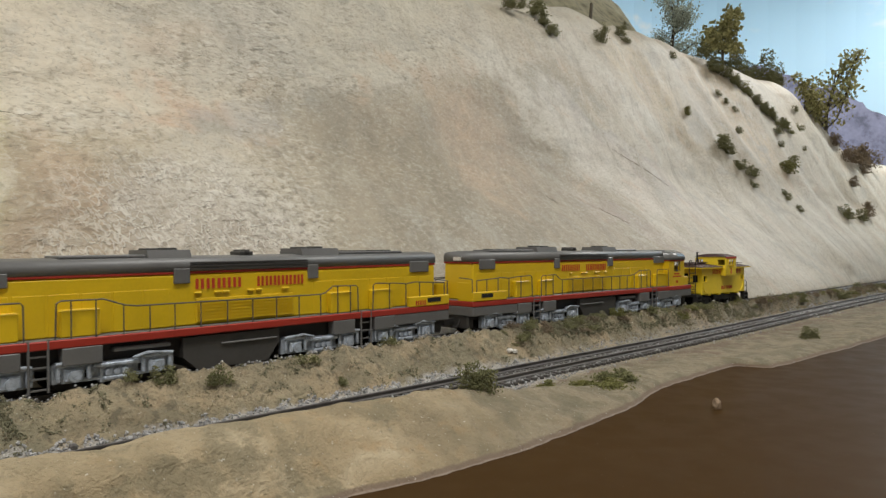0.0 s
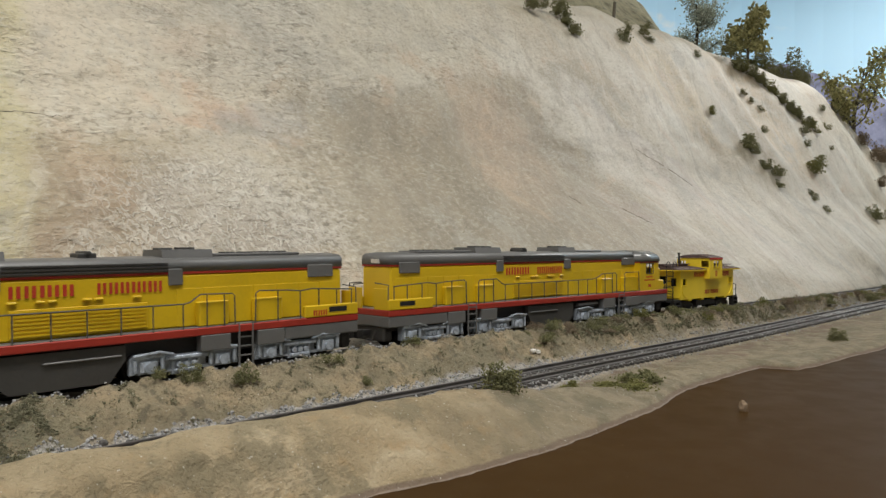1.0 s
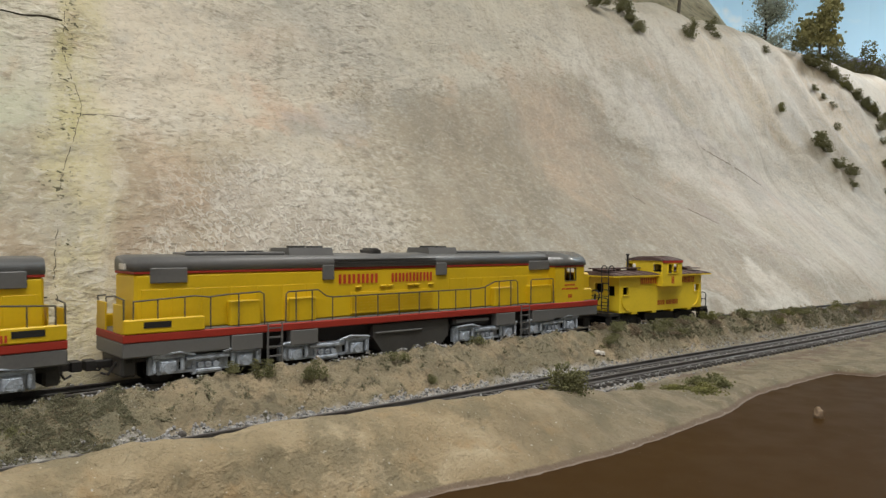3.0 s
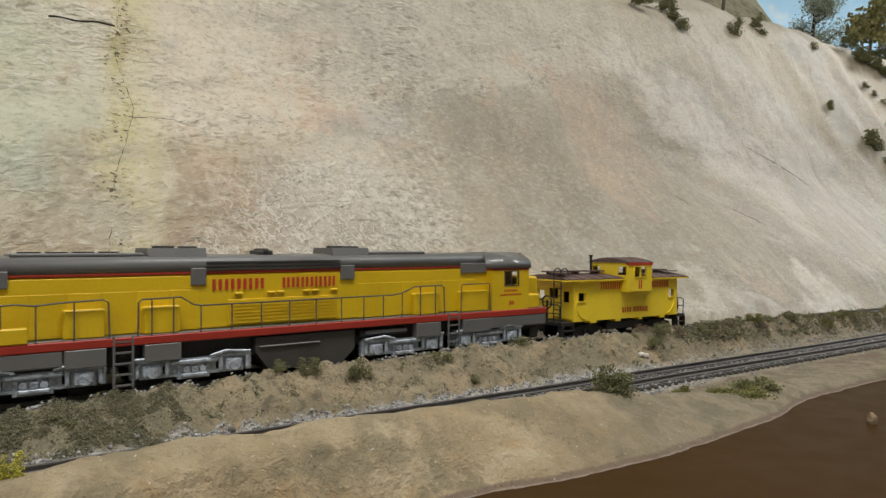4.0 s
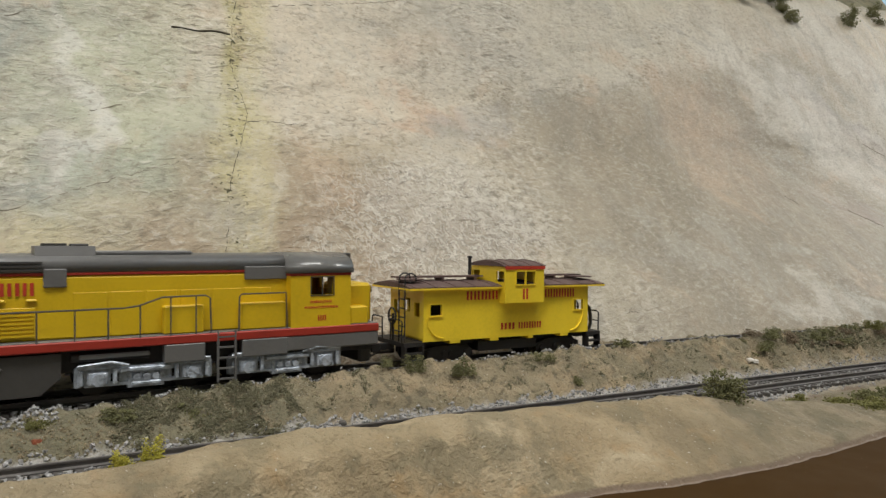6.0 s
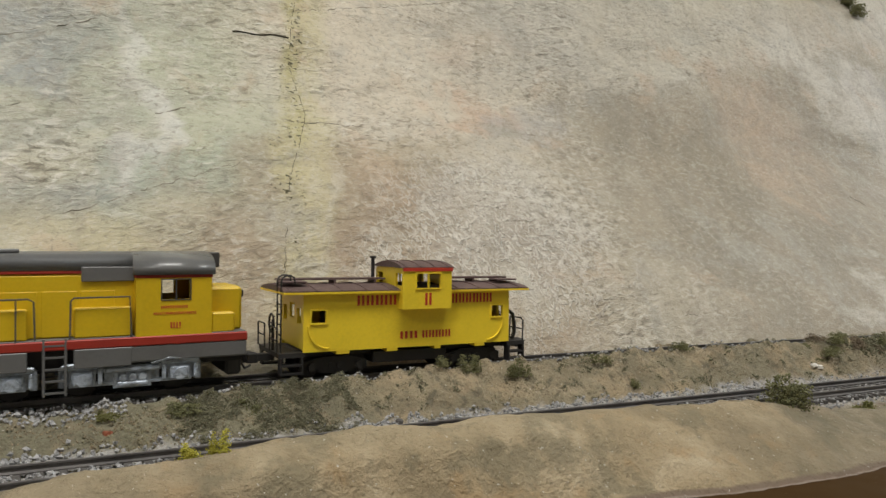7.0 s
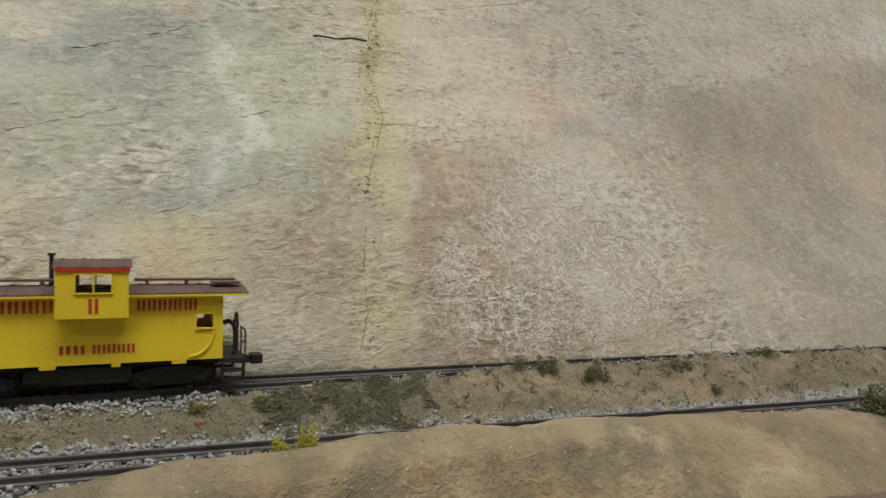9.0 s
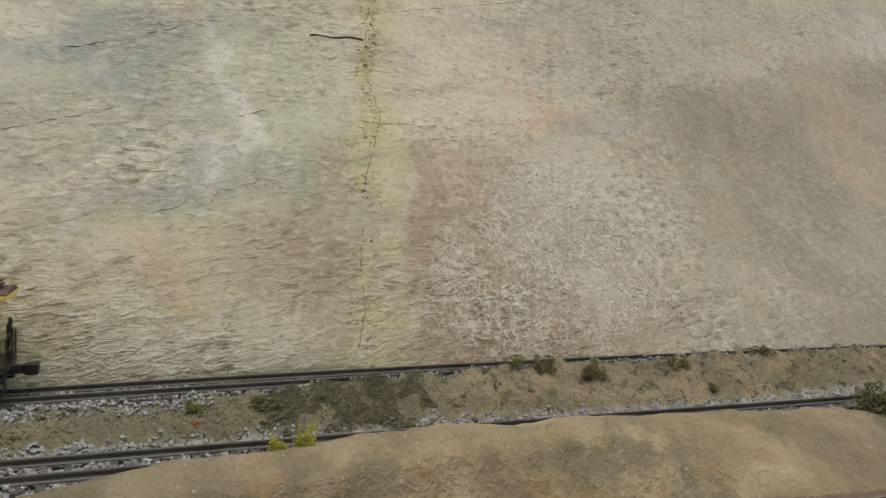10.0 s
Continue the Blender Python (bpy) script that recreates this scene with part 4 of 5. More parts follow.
def loco_truck(loco, x):
    """A two-axle truck with cast silver side frames."""
    t = part("truck", boxes((-0.0215, 0.0215, -0.0128, 0.0128, 0.0075, 0.0105)), M["dark"], loco, "black truck with silver side frames")
    t.matrix_basis = pose(x, 0, 0)
    for s in (-1, 1):
        bm = bmesh.new()
        ya, yb = sorted((s * 0.0128, s * 0.0152))
        yc, yd = sorted((s * 0.0150, s * 0.0166))
        prism(bm, [(-0.0234, 0.0098), (-0.0105, 0.0098), (-0.0085, 0.0084), (0.0085, 0.0084), (0.0105, 0.0098), (0.0234, 0.0098), (0.0234, 0.0108), (0.0215, 0.0122),
                   (0.0125, 0.0124), (0.0105, 0.0108), (-0.0105, 0.0108), (-0.0125, 0.0124), (-0.0215, 0.0122), (-0.0234, 0.0108)], ya, yb)
        yp, yq = sorted((s * 0.0130, s * 0.0142))
        box(bm, -0.0228, 0.0228, yp, yq, 0.0046, 0.0106, 0.0004)
        for a, b, c in ((-0.0234, -0.0214, 0.0044), (0.0214, 0.0234, 0.0044), (-0.0202, -0.0118, 0.0042), (0.0118, 0.0202, 0.0042)):
            box(bm, a, b, ya, yb, c, 0.0099)
        box(bm, -0.0062, 0.0062, ya, yb, 0.0030, 0.0048)
        for a in (-0.0062, -0.0022, 0.0012, 0.0048):
            box(bm, a, a + 0.0014, ya, yb, 0.0047, 0.0085)
        for a, b in ((-0.0120, -0.0060), (0.0060, 0.0120)):
            box(bm, a, b, ya, yb, 0.0042, 0.0052)
        for c in (-0.0160, 0.0160):
            box(bm, c - 0.0034, c + 0.0034, yc, yd, 0.0046, 0.0096, 0.0006)
            disc(bm, c, s * 0.0164, 0.0068, 0.0022, 0.0022, 14)
            box(bm, c - 0.0066, c + 0.0066, yc, yd, 0.0104, 0.0121, 0.0005)
            box(bm, c - 0.0062, c - 0.0048, yc, yd, 0.0050, 0.0104, 0.0003)
            box(bm, c + 0.0048, c + 0.0062, yc, yd, 0.0050, 0.0104, 0.0003)
        box(bm, -0.0050, 0.0050, yc, yd, 0.0036, 0.0052, 0.0004)
        for c in (-0.0032, 0.0, 0.0032):
            disc(bm, c, s * 0.0156, 0.0066, 0.0013, 0.0016, 10)
        box(bm, -0.0090, 0.0090, yc, yd, 0.0088, 0.0104, 0.0004)
        rod(bm, [(-0.0225, s * 0.0166, 0.0118), (-0.012, s * 0.0170, 0.0128), (-0.006, s * 0.0166, 0.0112)], 0.0006, 6)
        rod(bm, [(0.0225, s * 0.0166, 0.0118), (0.012, s * 0.0170, 0.0128), (0.006, s * 0.0166, 0.0112)], 0.0006, 6)
        frame_part = part("side_frame", bm, M["silver"], t, "silver cast side frame")
        yp, yq = sorted((s * 0.0141, s * 0.0144))
        each("frame_hole", [(c - 0.0013, c + 0.0013, yp, yq, 0.0056, 0.0084) for c in (-0.0104, 0.0104)], M["hollow"], frame_part)
    for a in (-0.0160, 0.0160):
        wheelset(a, 0.0058, t)
    return t


def roof_section(half, z0, z1, edge):
    pts = [(-half, z0)]
    for k in range(7):
        a = math.pi / 2 * k / 6
        pts.append((-half + edge - edge * math.cos(a), z1 - 0.0006 - edge * 0.85 + edge * 0.85 * math.sin(a)))
    pts.append((0.0, z1))
    return pts + [(-y, z) for y, z in pts[-2::-1]]


def build_loco(label, cab_number):
    loco = thing("diesel_locomotive", label, "locomotive", pose(0, 0, 0), "yellow locomotives")
    side = 0.0176
    part("frame", boxes((-0.1400, 0.1385, -0.0125, 0.0125, 0.0095, 0.0178)), M["dark"], loco, "black underframe")
    part("side_sill", boxes((-0.1425, 0.1392, -side, side, 0.0176, 0.0209), bev=0.0004), M["red"], loco, "dark red side sill stripe")
    part("walkway", boxes((-0.1420, 0.1386, -side + 0.0006, side - 0.0006, 0.0204, 0.0212), bev=0.0001), M["grey"], loco, "grey walkway deck")
    for a, b in ((-0.1425, -0.1000), (0.0950, 0.1390)):
        part("end_skirt", boxes((a, b, -side + 0.0002, side - 0.0002, 0.0118, 0.0178), bev=0.0006), M["grey"], loco, "grey end skirt")
    # hood
    part("hood", boxes((-0.1365, 0.1012, -0.0120, 0.0120, 0.0209, 0.0434), bev=0.0010), M["yellow"], loco, "yellow long hood")
    part("hood_stripe", boxes((-0.1367, 0.1012, -0.0121, 0.0121, 0.0432, 0.0443), bev=0.0002), M["red"], loco, "thin red stripe under the roof")
    part("roof", loft(bmesh.new(), roof_section(0.01215, 0.0443, 0.0508, 0.0038), -0.1368, 0.1016), M["grey"], loco, "grey rounded hood roof", True)
    # grey radiator and vent panels that reach down over the yellow
    for a, b, c in ((-0.1308, -0.1162, 0.0396), (-0.0538, -0.0477, 0.0388), (0.0133, 0.0205, 0.0392), (0.0827, 0.0998, 0.0404)):
        part("vent_panel", boxes((a, b, -0.0128, 0.0128, c, 0.0456), bev=0.0003), M["grey"], loco, "grey vent panel")
    # raised roof gear
    for a, b in ((-0.0690, -0.0465), (0.0110, 0.0300)):
        g = part("roof_hatch", loft(bmesh.new(), [(-0.0105, 0.0480), (-0.0085, 0.0534), (0.0085, 0.0534), (0.0105, 0.0480)], a, b), M["grey"], loco, "raised grey roof hatch")
        part("fan", rod(bmesh.new(), [((a + b) / 2 - 0.003, 0, 0.0532), ((a + b) / 2 - 0.003, 0, 0.0543)], 0.0042, 16), M["tank"], g, "dark round fan")
        part("exhaust_stack", boxes((b - 0.0075, b - 0.0015, -0.003, 0.003, 0.0530, 0.0542), bev=0.0003), M["tank"], g)
    each("roof_cover", [(-0.1150, -0.0700, -0.0075, 0.0075, 0.0502, 0.0516), (0.0300, 0.0640, -0.0075, 0.0075, 0.0502, 0.0516)], M["grey"], loco, "low flat roof cover", 0.0004)
    each("grille_slat", [(-0.0475, 0.0130, -0.0127, 0.0127, z, z + 0.0006) for z in (0.0449, 0.0462, 0.0475)], M["tank"], loco, "dark air grille slat")
    part("horn_box", boxes((-0.0225, -0.0155, -0.0045, 0.0045, 0.0500, 0.0524), (-0.0200, -0.0180, -0.0060, 0.0060, 0.0515, 0.0532), bev=0.0004), M["tank"], loco, "small dark horn cluster")
    for k in range(4):
        x = -0.108 + 0.009 * k
        part("cooling_fan", rod(bmesh.new(), [(x, 0, 0.0512), (x, 0, 0.0521)], 0.0038, 14), M["tank"], loco)
    # louvred doors with ribs, and latches above
    for s in (-1, 1):
        bm = bmesh.new()
        ya, yb = sorted((s * 0.0120, s * 0.0127))
        box(bm, -0.0388, 0.0109, ya, yb, 0.0222, 0.0326, 0.0002)
        ya, yb = sorted((s * 0.0126, s * 0.0130))
        for k in range(7):
            box(bm, -0.0383, 0.0104, ya, yb, 0.0228 + k * 0.0014, 0.0234 + k * 0.0014)
        part("louvre_door", bm, M["yellow"], loco, "ribbed yellow louvre doors")
        ya, yb = sorted((s * 0.0119, s * 0.0133))
        each("hinge_cover", [(x - 0.0017, x + 0.0017, ya, yb, 0.0344, 0.0355) for x in (-0.0345, -0.0200, -0.0158, -0.0035, 0.0005, 0.0098)], M["yellow"], loco, "", 0.0004)
        ya, yb = sorted((s * 0.0119, s * 0.0122))
        each("door_panel", [(x, x + 0.0108, ya, yb, 0.0216, 0.0372) for x in (-0.1340, -0.1220, -0.1100, -0.0980, -0.0860, -0.0740, -0.0620, 0.0225, 0.0345, 0.0465, 0.0585, 0.0705, 0.0825)], M["yellow"], loco, "", 0.0001)
        # walkway boxes beside the ladders
        for a, b in ((-0.0997, -0.0859), (-0.0727, -0.0591), (0.0518, 0.0663), (0.0802, 0.0984)):
            ya, yb = sorted((s * 0.0122, s * 0.0160))
            p = part("equipment_box", boxes((a, b, ya, yb, 0.0212, 0.0316), bev=0.0005), M["yellow"], loco, "yellow walkway equipment box")
            ya, yb = sorted((s * 0.0130, s * (side + 0.0001)))
            part("step_skirt", boxes((a, b, ya, yb, 0.0110, 0.0176), bev=0.0003), M["grey"], p, "grey skirt below the box")
        # low end box with a dark slot
        ya, yb = sorted((s * 0.0150, s * (side + 0.0002)))
        p = part("end_box", boxes((-0.1423, -0.1110, ya, yb, 0.0209, 0.0264), bev=0.0004), M["yellow"], loco, "low yellow end box")
        ya, yb = sorted((s * (side + 0.0001), s * (side + 0.00035)))
        part("slot", boxes((-0.1350, -0.1245, ya, yb, 0.0229, 0.0253)), M["hollow"], p, "dark slot")
        # ladders
        for a, b in ((-0.0840, -0.0762), (0.0704, 0.0784)):
            bm = bmesh.new()
            c, d = (a + b) / 2 - 0.0033, (a + b) / 2 + 0.0033
            y = s * (side - 0.0003)
            for x in (c, d):
                rod(bm, [(x, y, 0.0215), (x, y, 0.0022)], 0.00048, 6)
            for k in range(5):
                box(bm, c, d, *sorted((y - 0.0004, y + 0.0012 * -s)), 0.0030 + k * 0.0040, 0.0036 + k * 0.0040)
            part("ladder", bm, M["grey"], loco, "grey step ladder")
        # hand rails
        y = s * (side - 0.0004)
        runs = [[(-0.1388, 0.0332), (-0.1150, 0.0345), (-0.1090, 0.0338), (-0.1010, 0.0345), (-0.0870, 0.0350), (-0.0852, 0.0340), (-0.0848, 0.0212)],
                [(-0.0750, 0.0212), (-0.0748, 0.0335), (-0.0735, 0.0345), (-0.0590, 0.0348), (-0.0545, 0.0318), (-0.0515, 0.0312), (0.0380, 0.0316), (0.0430, 0.0322), (0.0510, 0.0350),
                 (0.0665, 0.0352), (0.0682, 0.0342), (0.0686, 0.0212)],
                [(0.0790, 0.0212), (0.0792, 0.0342), (0.0802, 0.0352), (0.0978, 0.0352), (0.0984, 0.0212)]]
        bm = bmesh.new()
        for run in runs:
            rod(bm, [(x, y, z) for x, z in run], 0.00034, 5)
        part("handrail", bm, M["handrail"], loco, "thin dark hand rail")
        for x, z in ((-0.1386, 0.0332), (-0.1295, 0.0338), (-0.1190, 0.0343), (-0.1085, 0.0338), (-0.0965, 0.0347), (-0.0700, 0.0346), (-0.0620, 0.0347), (-0.0515, 0.0312), (-0.0390, 0.0312), (-0.0265, 0.0313), (-0.0140, 0.0314),
                     (-0.0015, 0.0314), (0.0110, 0.0315), (0.0225, 0.0315), (0.0330, 0.0316), (0.0435, 0.0322), (0.0540, 0.0351), (0.0630, 0.0352)):
            part("stanchion", rod(bmesh.new(), [(x, y, 0.0205), (x, y, z)], 0.00030, 5), M["handrail"], loco)
    # rear end platform: rail across and end sheet
    bm = bmesh.new()
    rod(bm, [(-0.1419, -0.0165, 0.0210), (-0.1419, -0.0165, 0.0340), (-0.1419, -0.0060, 0.0348)], 0.00036, 5)
    rod(bm, [(-0.1419, 0.0165, 0.0210), (-0.1419, 0.0165, 0.0340), (-0.1419, 0.0060, 0.0348)], 0.00036, 5)
    part("end_rail", bm, M["handrail"], loco)
    each("end_sheet", [(-0.1424, -0.1417, -0.0165, -0.0050, 0.0209, 0.0320), (-0.1424, -0.1417, 0.0050, 0.0165, 0.0209, 0.0320)], M["yellow"], loco, "yellow end platform sheet", 0.0002)
    part("end_lamp", boxes((-0.1378, -0.1366, -0.0030, 0.0030, 0.0450, 0.0472)), M["chalk"], loco, "pale headlight glass")
    # cab with real openings
    hole = (0.1085, 0.1182, 0.0338, 0.0409)
    cab = part("cab", boxes((0.0998, 0.1010, -0.0172, 0.0172, 0.0209, 0.0420)), M["yellow"], loco, "yellow cab with side windows")
    for s in (-1, 1):
        part("cab_side", pierced(bmesh.new(), 0.1010, 0.1260, 0.0209, 0.0420, *sorted((s * 0.0160, s * 0.0172)), [hole]), M["yellow"], cab)
    bm = bmesh.new()
    for a, b in ((-0.0160, -0.0125), (-0.0040, 0.0040), (0.0125, 0.0160)):
        box(bm, 0.1248, 0.1260, a, b, 0.0209, 0.0420)
    for a, b in ((-0.0125, -0.0040), (0.0040, 0.0125)):
        box(bm, 0.1248, 0.1260, a, b, 0.0209, 0.0350)
        box(bm, 0.1248, 0.1260, a, b, 0.0408, 0.0420)
    part("cab_front", bm, M["yellow"], cab)
    for s in (-1, 1):
        part("window_frame", frame_of(bmesh.new(), *hole, *sorted((s * 0.0168, s * 0.0174)), 0.0004), M["tank"], cab)
    part("cab_interior", boxes((0.1016, 0.124, -0.0155, 0.0155, 0.0213, 0.0315), (0.1012, 0.1018, -0.0155, 0.0155, 0.0315, 0.0415)), M["hollow"], cab, "dark cab interior")
    part("cab_stripe", boxes((0.0996, 0.1263, -0.0174, 0.0174, 0.0416, 0.0427), bev=0.0002), M["red"], cab, "red stripe below the cab roof")
    arc = [(-0.0178, 0.0427)] + [(-0.0178 * math.cos(a * math.pi / 12), 0.0427 + 0.0083 * math.sin(a * math.pi / 12) ** 0.75) for a in range(1, 12)] + [(0.0178, 0.0427)]
    part("cab_roof", loft(bmesh.new(), arc, 0.0993, 0.1272), M["cab_grey"], cab, "grey arched cab roof", True)
    part("number_board", boxes((0.1270, 0.1312, -0.0062, 0.0062, 0.0448, 0.0506), bev=0.0004), M["tank"], cab, "dark number board housing")
    part("nose", boxes((0.1258, 0.1385, -0.0118, 0.0118, 0.0209, 0.0378), bev=0.0012), M["yellow"], loco, "short yellow nose")
    part("nose_step", boxes((0.1258, 0.1345, -0.0168, 0.0168, 0.0209, 0.0284), bev=0.0006), M["yellow"], loco, "lower yellow nose casing")
    bm = bmesh.new()
    for z in (0.0245, 0.0305):
        box(bm, 0.1384, 0.1389, -0.009, 0.009, z, z + 0.0006)
    part("nose_seam", bm, M["tank"], loco)
    part("bell", boxes((0.1365, 0.1395, -0.0100, -0.0080, 0.0335, 0.0362), bev=0.0004), M["dark"], loco)
    # tank, trucks, couplers
    part("fuel_tank", prism(bmesh.new(), [(-0.0225, 0.0030), (0.0120, 0.0030), (0.0184, 0.0085), (0.0184, 0.0168), (-0.0285, 0.0168), (-0.0285, 0.0110)], -0.0160, 0.0160), M["tank"], loco, "dark grey fuel tank")
    each("pipe_ledge", [(-0.0270, 0.0010, -0.0168, 0.0168, 0.0125, 0.0133), (0.0240, 0.0470, -0.0165, 0.0165, 0.0142, 0.0158)], M["grey"], loco, "grey pipe ledge", 0.0003)
    part("air_tank", rod(bmesh.new(), [(0.0215, -0.0145, 0.0148), (0.0470, -0.0145, 0.0148)], 0.0017, 10), M["dark"], loco)
    for x in (-0.1090, -0.0536, 0.0459, 0.0990):
        loco_truck(loco, x)
    for s, x in ((-1, -0.1415), (1, 0.1382)):
        reach = 0.0092 if s < 0 else 0.0065
        c = part("pilot", boxes((min(x, x - s * 0.006), max(x, x - s * 0.006), -0.0125, 0.0125, 0.0040, 0.0125), bev=0.0010), M["tank"], loco, "dark grey pilot plate")
        part("coupler", boxes((min(x - s * 0.004, x + s * reach), max(x - s * 0.004, x + s * reach), -0.0015, 0.0015, 0.0070, 0.0100),
                              (min(x + s * (reach - 0.003), x + s * (reach + 0.001)), max(x + s * (reach - 0.003), x + s * (reach + 0.001)), -0.0030, 0.0030, 0.0065, 0.0105), bev=0.0003), M["dark"], c, "black coupler")
        bm = bmesh.new()
        for k in (-1, 1):
            rod(bm, [(x, k * 0.006, 0.0095), (x + s * 0.003, k * 0.0062, 0.0050), (x + s * 0.0055, k * 0.005, 0.0058)], 0.0005, 6)
        part("air_hose", bm, M["dark"], c)
    # painted marks, one plain bar a letter
    letters(loco, "letter_bar", -0.0456, -0.0225, 0.0366, 0.0410, "22122", 0.0122, -0.0172)
    letters(loco, "letter_bar", -0.0152, 0.0112, 0.0366, 0.0410, "2221212", 0.0122, -0.0172)
    letters(loco, "small_bar", 0.1080, 0.1175, 0.0306, 0.0316, "222222", 0.0172)
    letters(loco, "small_bar", 0.1055, 0.1205, 0.0284, 0.0293, "22222222222", 0.0172)
    letters(loco, "small_bar", 0.1112, 0.1152, 0.0234, 0.0256, "22", 0.0172)
    if cab_number:
        letters(loco, "small_bar", -0.1235, -0.1150, 0.0216, 0.0242, "222", 0.0178)
    return loco


def build_caboose():
    cab = thing("caboose", "bright yellow wide-vision caboose with a brown roof", "caboose", pose(0, 0, 0))
    body = part("body", boxes((-0.0455, 0.0474, -0.0152, 0.0152, 0.0116, 0.0128)), M["caboose_yellow"], cab, "yellow caboose body")
    holes = [(-0.0434, -0.0374, 0.0229, 0.0278), (0.0392, 0.0450, 0.0229, 0.0278)]
    for s in (-1, 1):
        part("side_wall", pierced(bmesh.new(), -0.0466, 0.0485, 0.0114, 0.0347, *sorted((s * 0.0152, s * 0.0163)), holes), M["caboose_yellow"], body)
    for s in (-1, 1):
        bm = bmesh.new()
        xa, xb = (0.0474, 0.0485) if s > 0 else (-0.0466, -0.0455)
        for ya, yb in ((-0.0152, -0.0125), (-0.0075, -0.0035), (0.0035, 0.0075), (0.0125, 0.0152)):
            box(bm, xa, xb, ya, yb, 0.0128, 0.0347)
        for ya, yb, c, d in ((-0.0125, -0.0075, 0.0222, 0.0285), (-0.0035, 0.0035, 0.0240, 0.0300), (0.0075, 0.0125, 0.0222, 0.0285)):
            box(bm, xa, xb, ya, yb, 0.0128, c)
            box(bm, xa, xb, ya, yb, d, 0.0347)
        part("end_wall", bm, M["caboose_yellow"], body)
    for s in (-1, 1):
        for h in holes:
            part("window_frame", frame_of(bmesh.new(), *h, *sorted((s * 0.0158, s * 0.0168)), 0.0006, False), M["caboose_yellow"], body)
    part("interior", boxes((-0.030, 0.030, -0.0145, 0.0145, 0.0129, 0.0300)), M["hollow"], body, "dark interior bulkheads")
    each("sill_tab", [(a, b, -0.0162, 0.0162, 0.0100, 0.0117) for a, b in ((-0.0329, -0.0272), (-0.0110, -0.0060), (0.0112, 0.0142), (0.0310, 0.0360))], M["caboose_yellow"], cab, "yellow sill bracket", 0.0002)
    # curved grab ribs low on the sides
    for s in (-1, 1):
        for x0, d in ((-0.0448, 1), (0.0452, -1)):
            pts = [(x0 + d * 0.0085 * (1 - math.cos(a * math.pi / 16)), s * 0.0165, 0.0218 - 0.0092 * math.sin(a * math.pi / 16)) for a in range(9)]
            part("grab_rib", rod(bmesh.new(), pts, 0.0004, 5), M["caboose_yellow"], cab, "curved yellow grab iron")
    # roof with overhanging ends
    arc = [(-0.0186, 0.0352), (-0.0186, 0.0358)] + [(-0.0186 + 0.0372 * k / 10, 0.0358 + 0.0020 * math.sin(math.pi * k / 10) ** 0.8) for k in range(1, 10)] + [(0.0186, 0.0358), (0.0186, 0.0352)]
    roof = part("roof", loft(bmesh.new(), arc, -0.0550, 0.0572), M["brown_roof"], cab, "dull brown arched roof")
    for k in range(-5, 6):
        if abs(k * 0.0105 - 0.0056) > 0.012:
            part("roof_rib", loft(bmesh.new(), [(y, z + 0.0003) for y, z in arc], k * 0.0105 - 0.0003, k * 0.0105 + 0.0003), M["brown_roof"], roof)
    part("eave", boxes((-0.0552, 0.0574, -0.0189, 0.0189, 0.0345, 0.0353)), M["caboose_yellow"], cab, "yellow eave edge")
    for a, b in ((-0.0530, -0.0070), (0.0185, 0.0545)):
        w = each("running_board", [(a, b, y, y + 0.0022, 0.0393, 0.0400) for y in (-0.0040, -0.0013, 0.0014)], M["brown_roof"], cab, "brown roof walk plank")
        each("board_support", [(x, x + 0.001, -0.004, 0.0036, 0.0378, 0.0393) for x in (a + 0.004, (a + b) / 2, b - 0.005)], M["brown_roof"], w[1])
    each("roof_platform", [(0.0450, 0.0555, -0.0115, -0.0045, 0.0386, 0.0393), (-0.0545, -0.0440, -0.0120, -0.0045, 0.0386, 0.0393)], M["brown_roof"], cab, "", 0.0002)
    # cupola, which stands out over one side of the body
    hole = (0.0000, 0.0110, 0.0364, 0.0424)
    x0, x1, near, far = -0.0062, 0.0165, -0.0212, 0.0085
    cup = part("cupola", boxes((x0 + 0.001, x1 - 0.001, near + 0.0014, far - 0.001, 0.0330, 0.0348)), M["caboose_yellow"], cab, "yellow overhanging cupola")
    bm = pierced(bmesh.new(), x0, x1, 0.0277, 0.0438, near, near + 0.001, [hole])
    box(bm, x0, x1, near + 0.001, -0.0163, 0.0277, 0.0287)
    part("cupola_side", bm, M["caboose_yellow"], cup)
    part("cupola_side", pierced(bmesh.new(), x0, x1, 0.0340, 0.0438, far - 0.001, far, [hole]), M["caboose_yellow"], cup)
    for xa, xb in ((x0, x0 + 0.001), (x1 - 0.001, x1)):
        bm = bmesh.new()
        box(bm, xa, xb, near + 0.001, -0.0163, 0.0287, 0.0374)
        box(bm, xa, xb, -0.0163, far - 0.001, 0.0340, 0.0374)
        for a, b in ((near + 0.001, -0.0200), (-0.0135, 0.0005), (0.0062, far - 0.001)):
            box(bm, xa, xb, a, b, 0.0374, 0.0424)
        box(bm, xa, xb, near + 0.001, far - 0.001, 0.0424, 0.0446)
        box(bm, xa, xb, -0.0165, 0.0036, 0.0446, 0.0462)
        part("cupola_end", bm, M["caboose_yellow"], cup)
    for a, b in ((near - 0.0004, near + 0.0006), (far - 0.0006, far + 0.0004)):
        part("cupola_window_frame", frame_of(bmesh.new(), *hole, a, b, 0.0005), M["caboose_yellow"], cup)
    part("cupola_floor", boxes((x0 + 0.001, x1 - 0.001, near + 0.0017, far - 0.0013, 0.0300, 0.0329)), M["hollow"], cup, "dark cupola floor and seats")
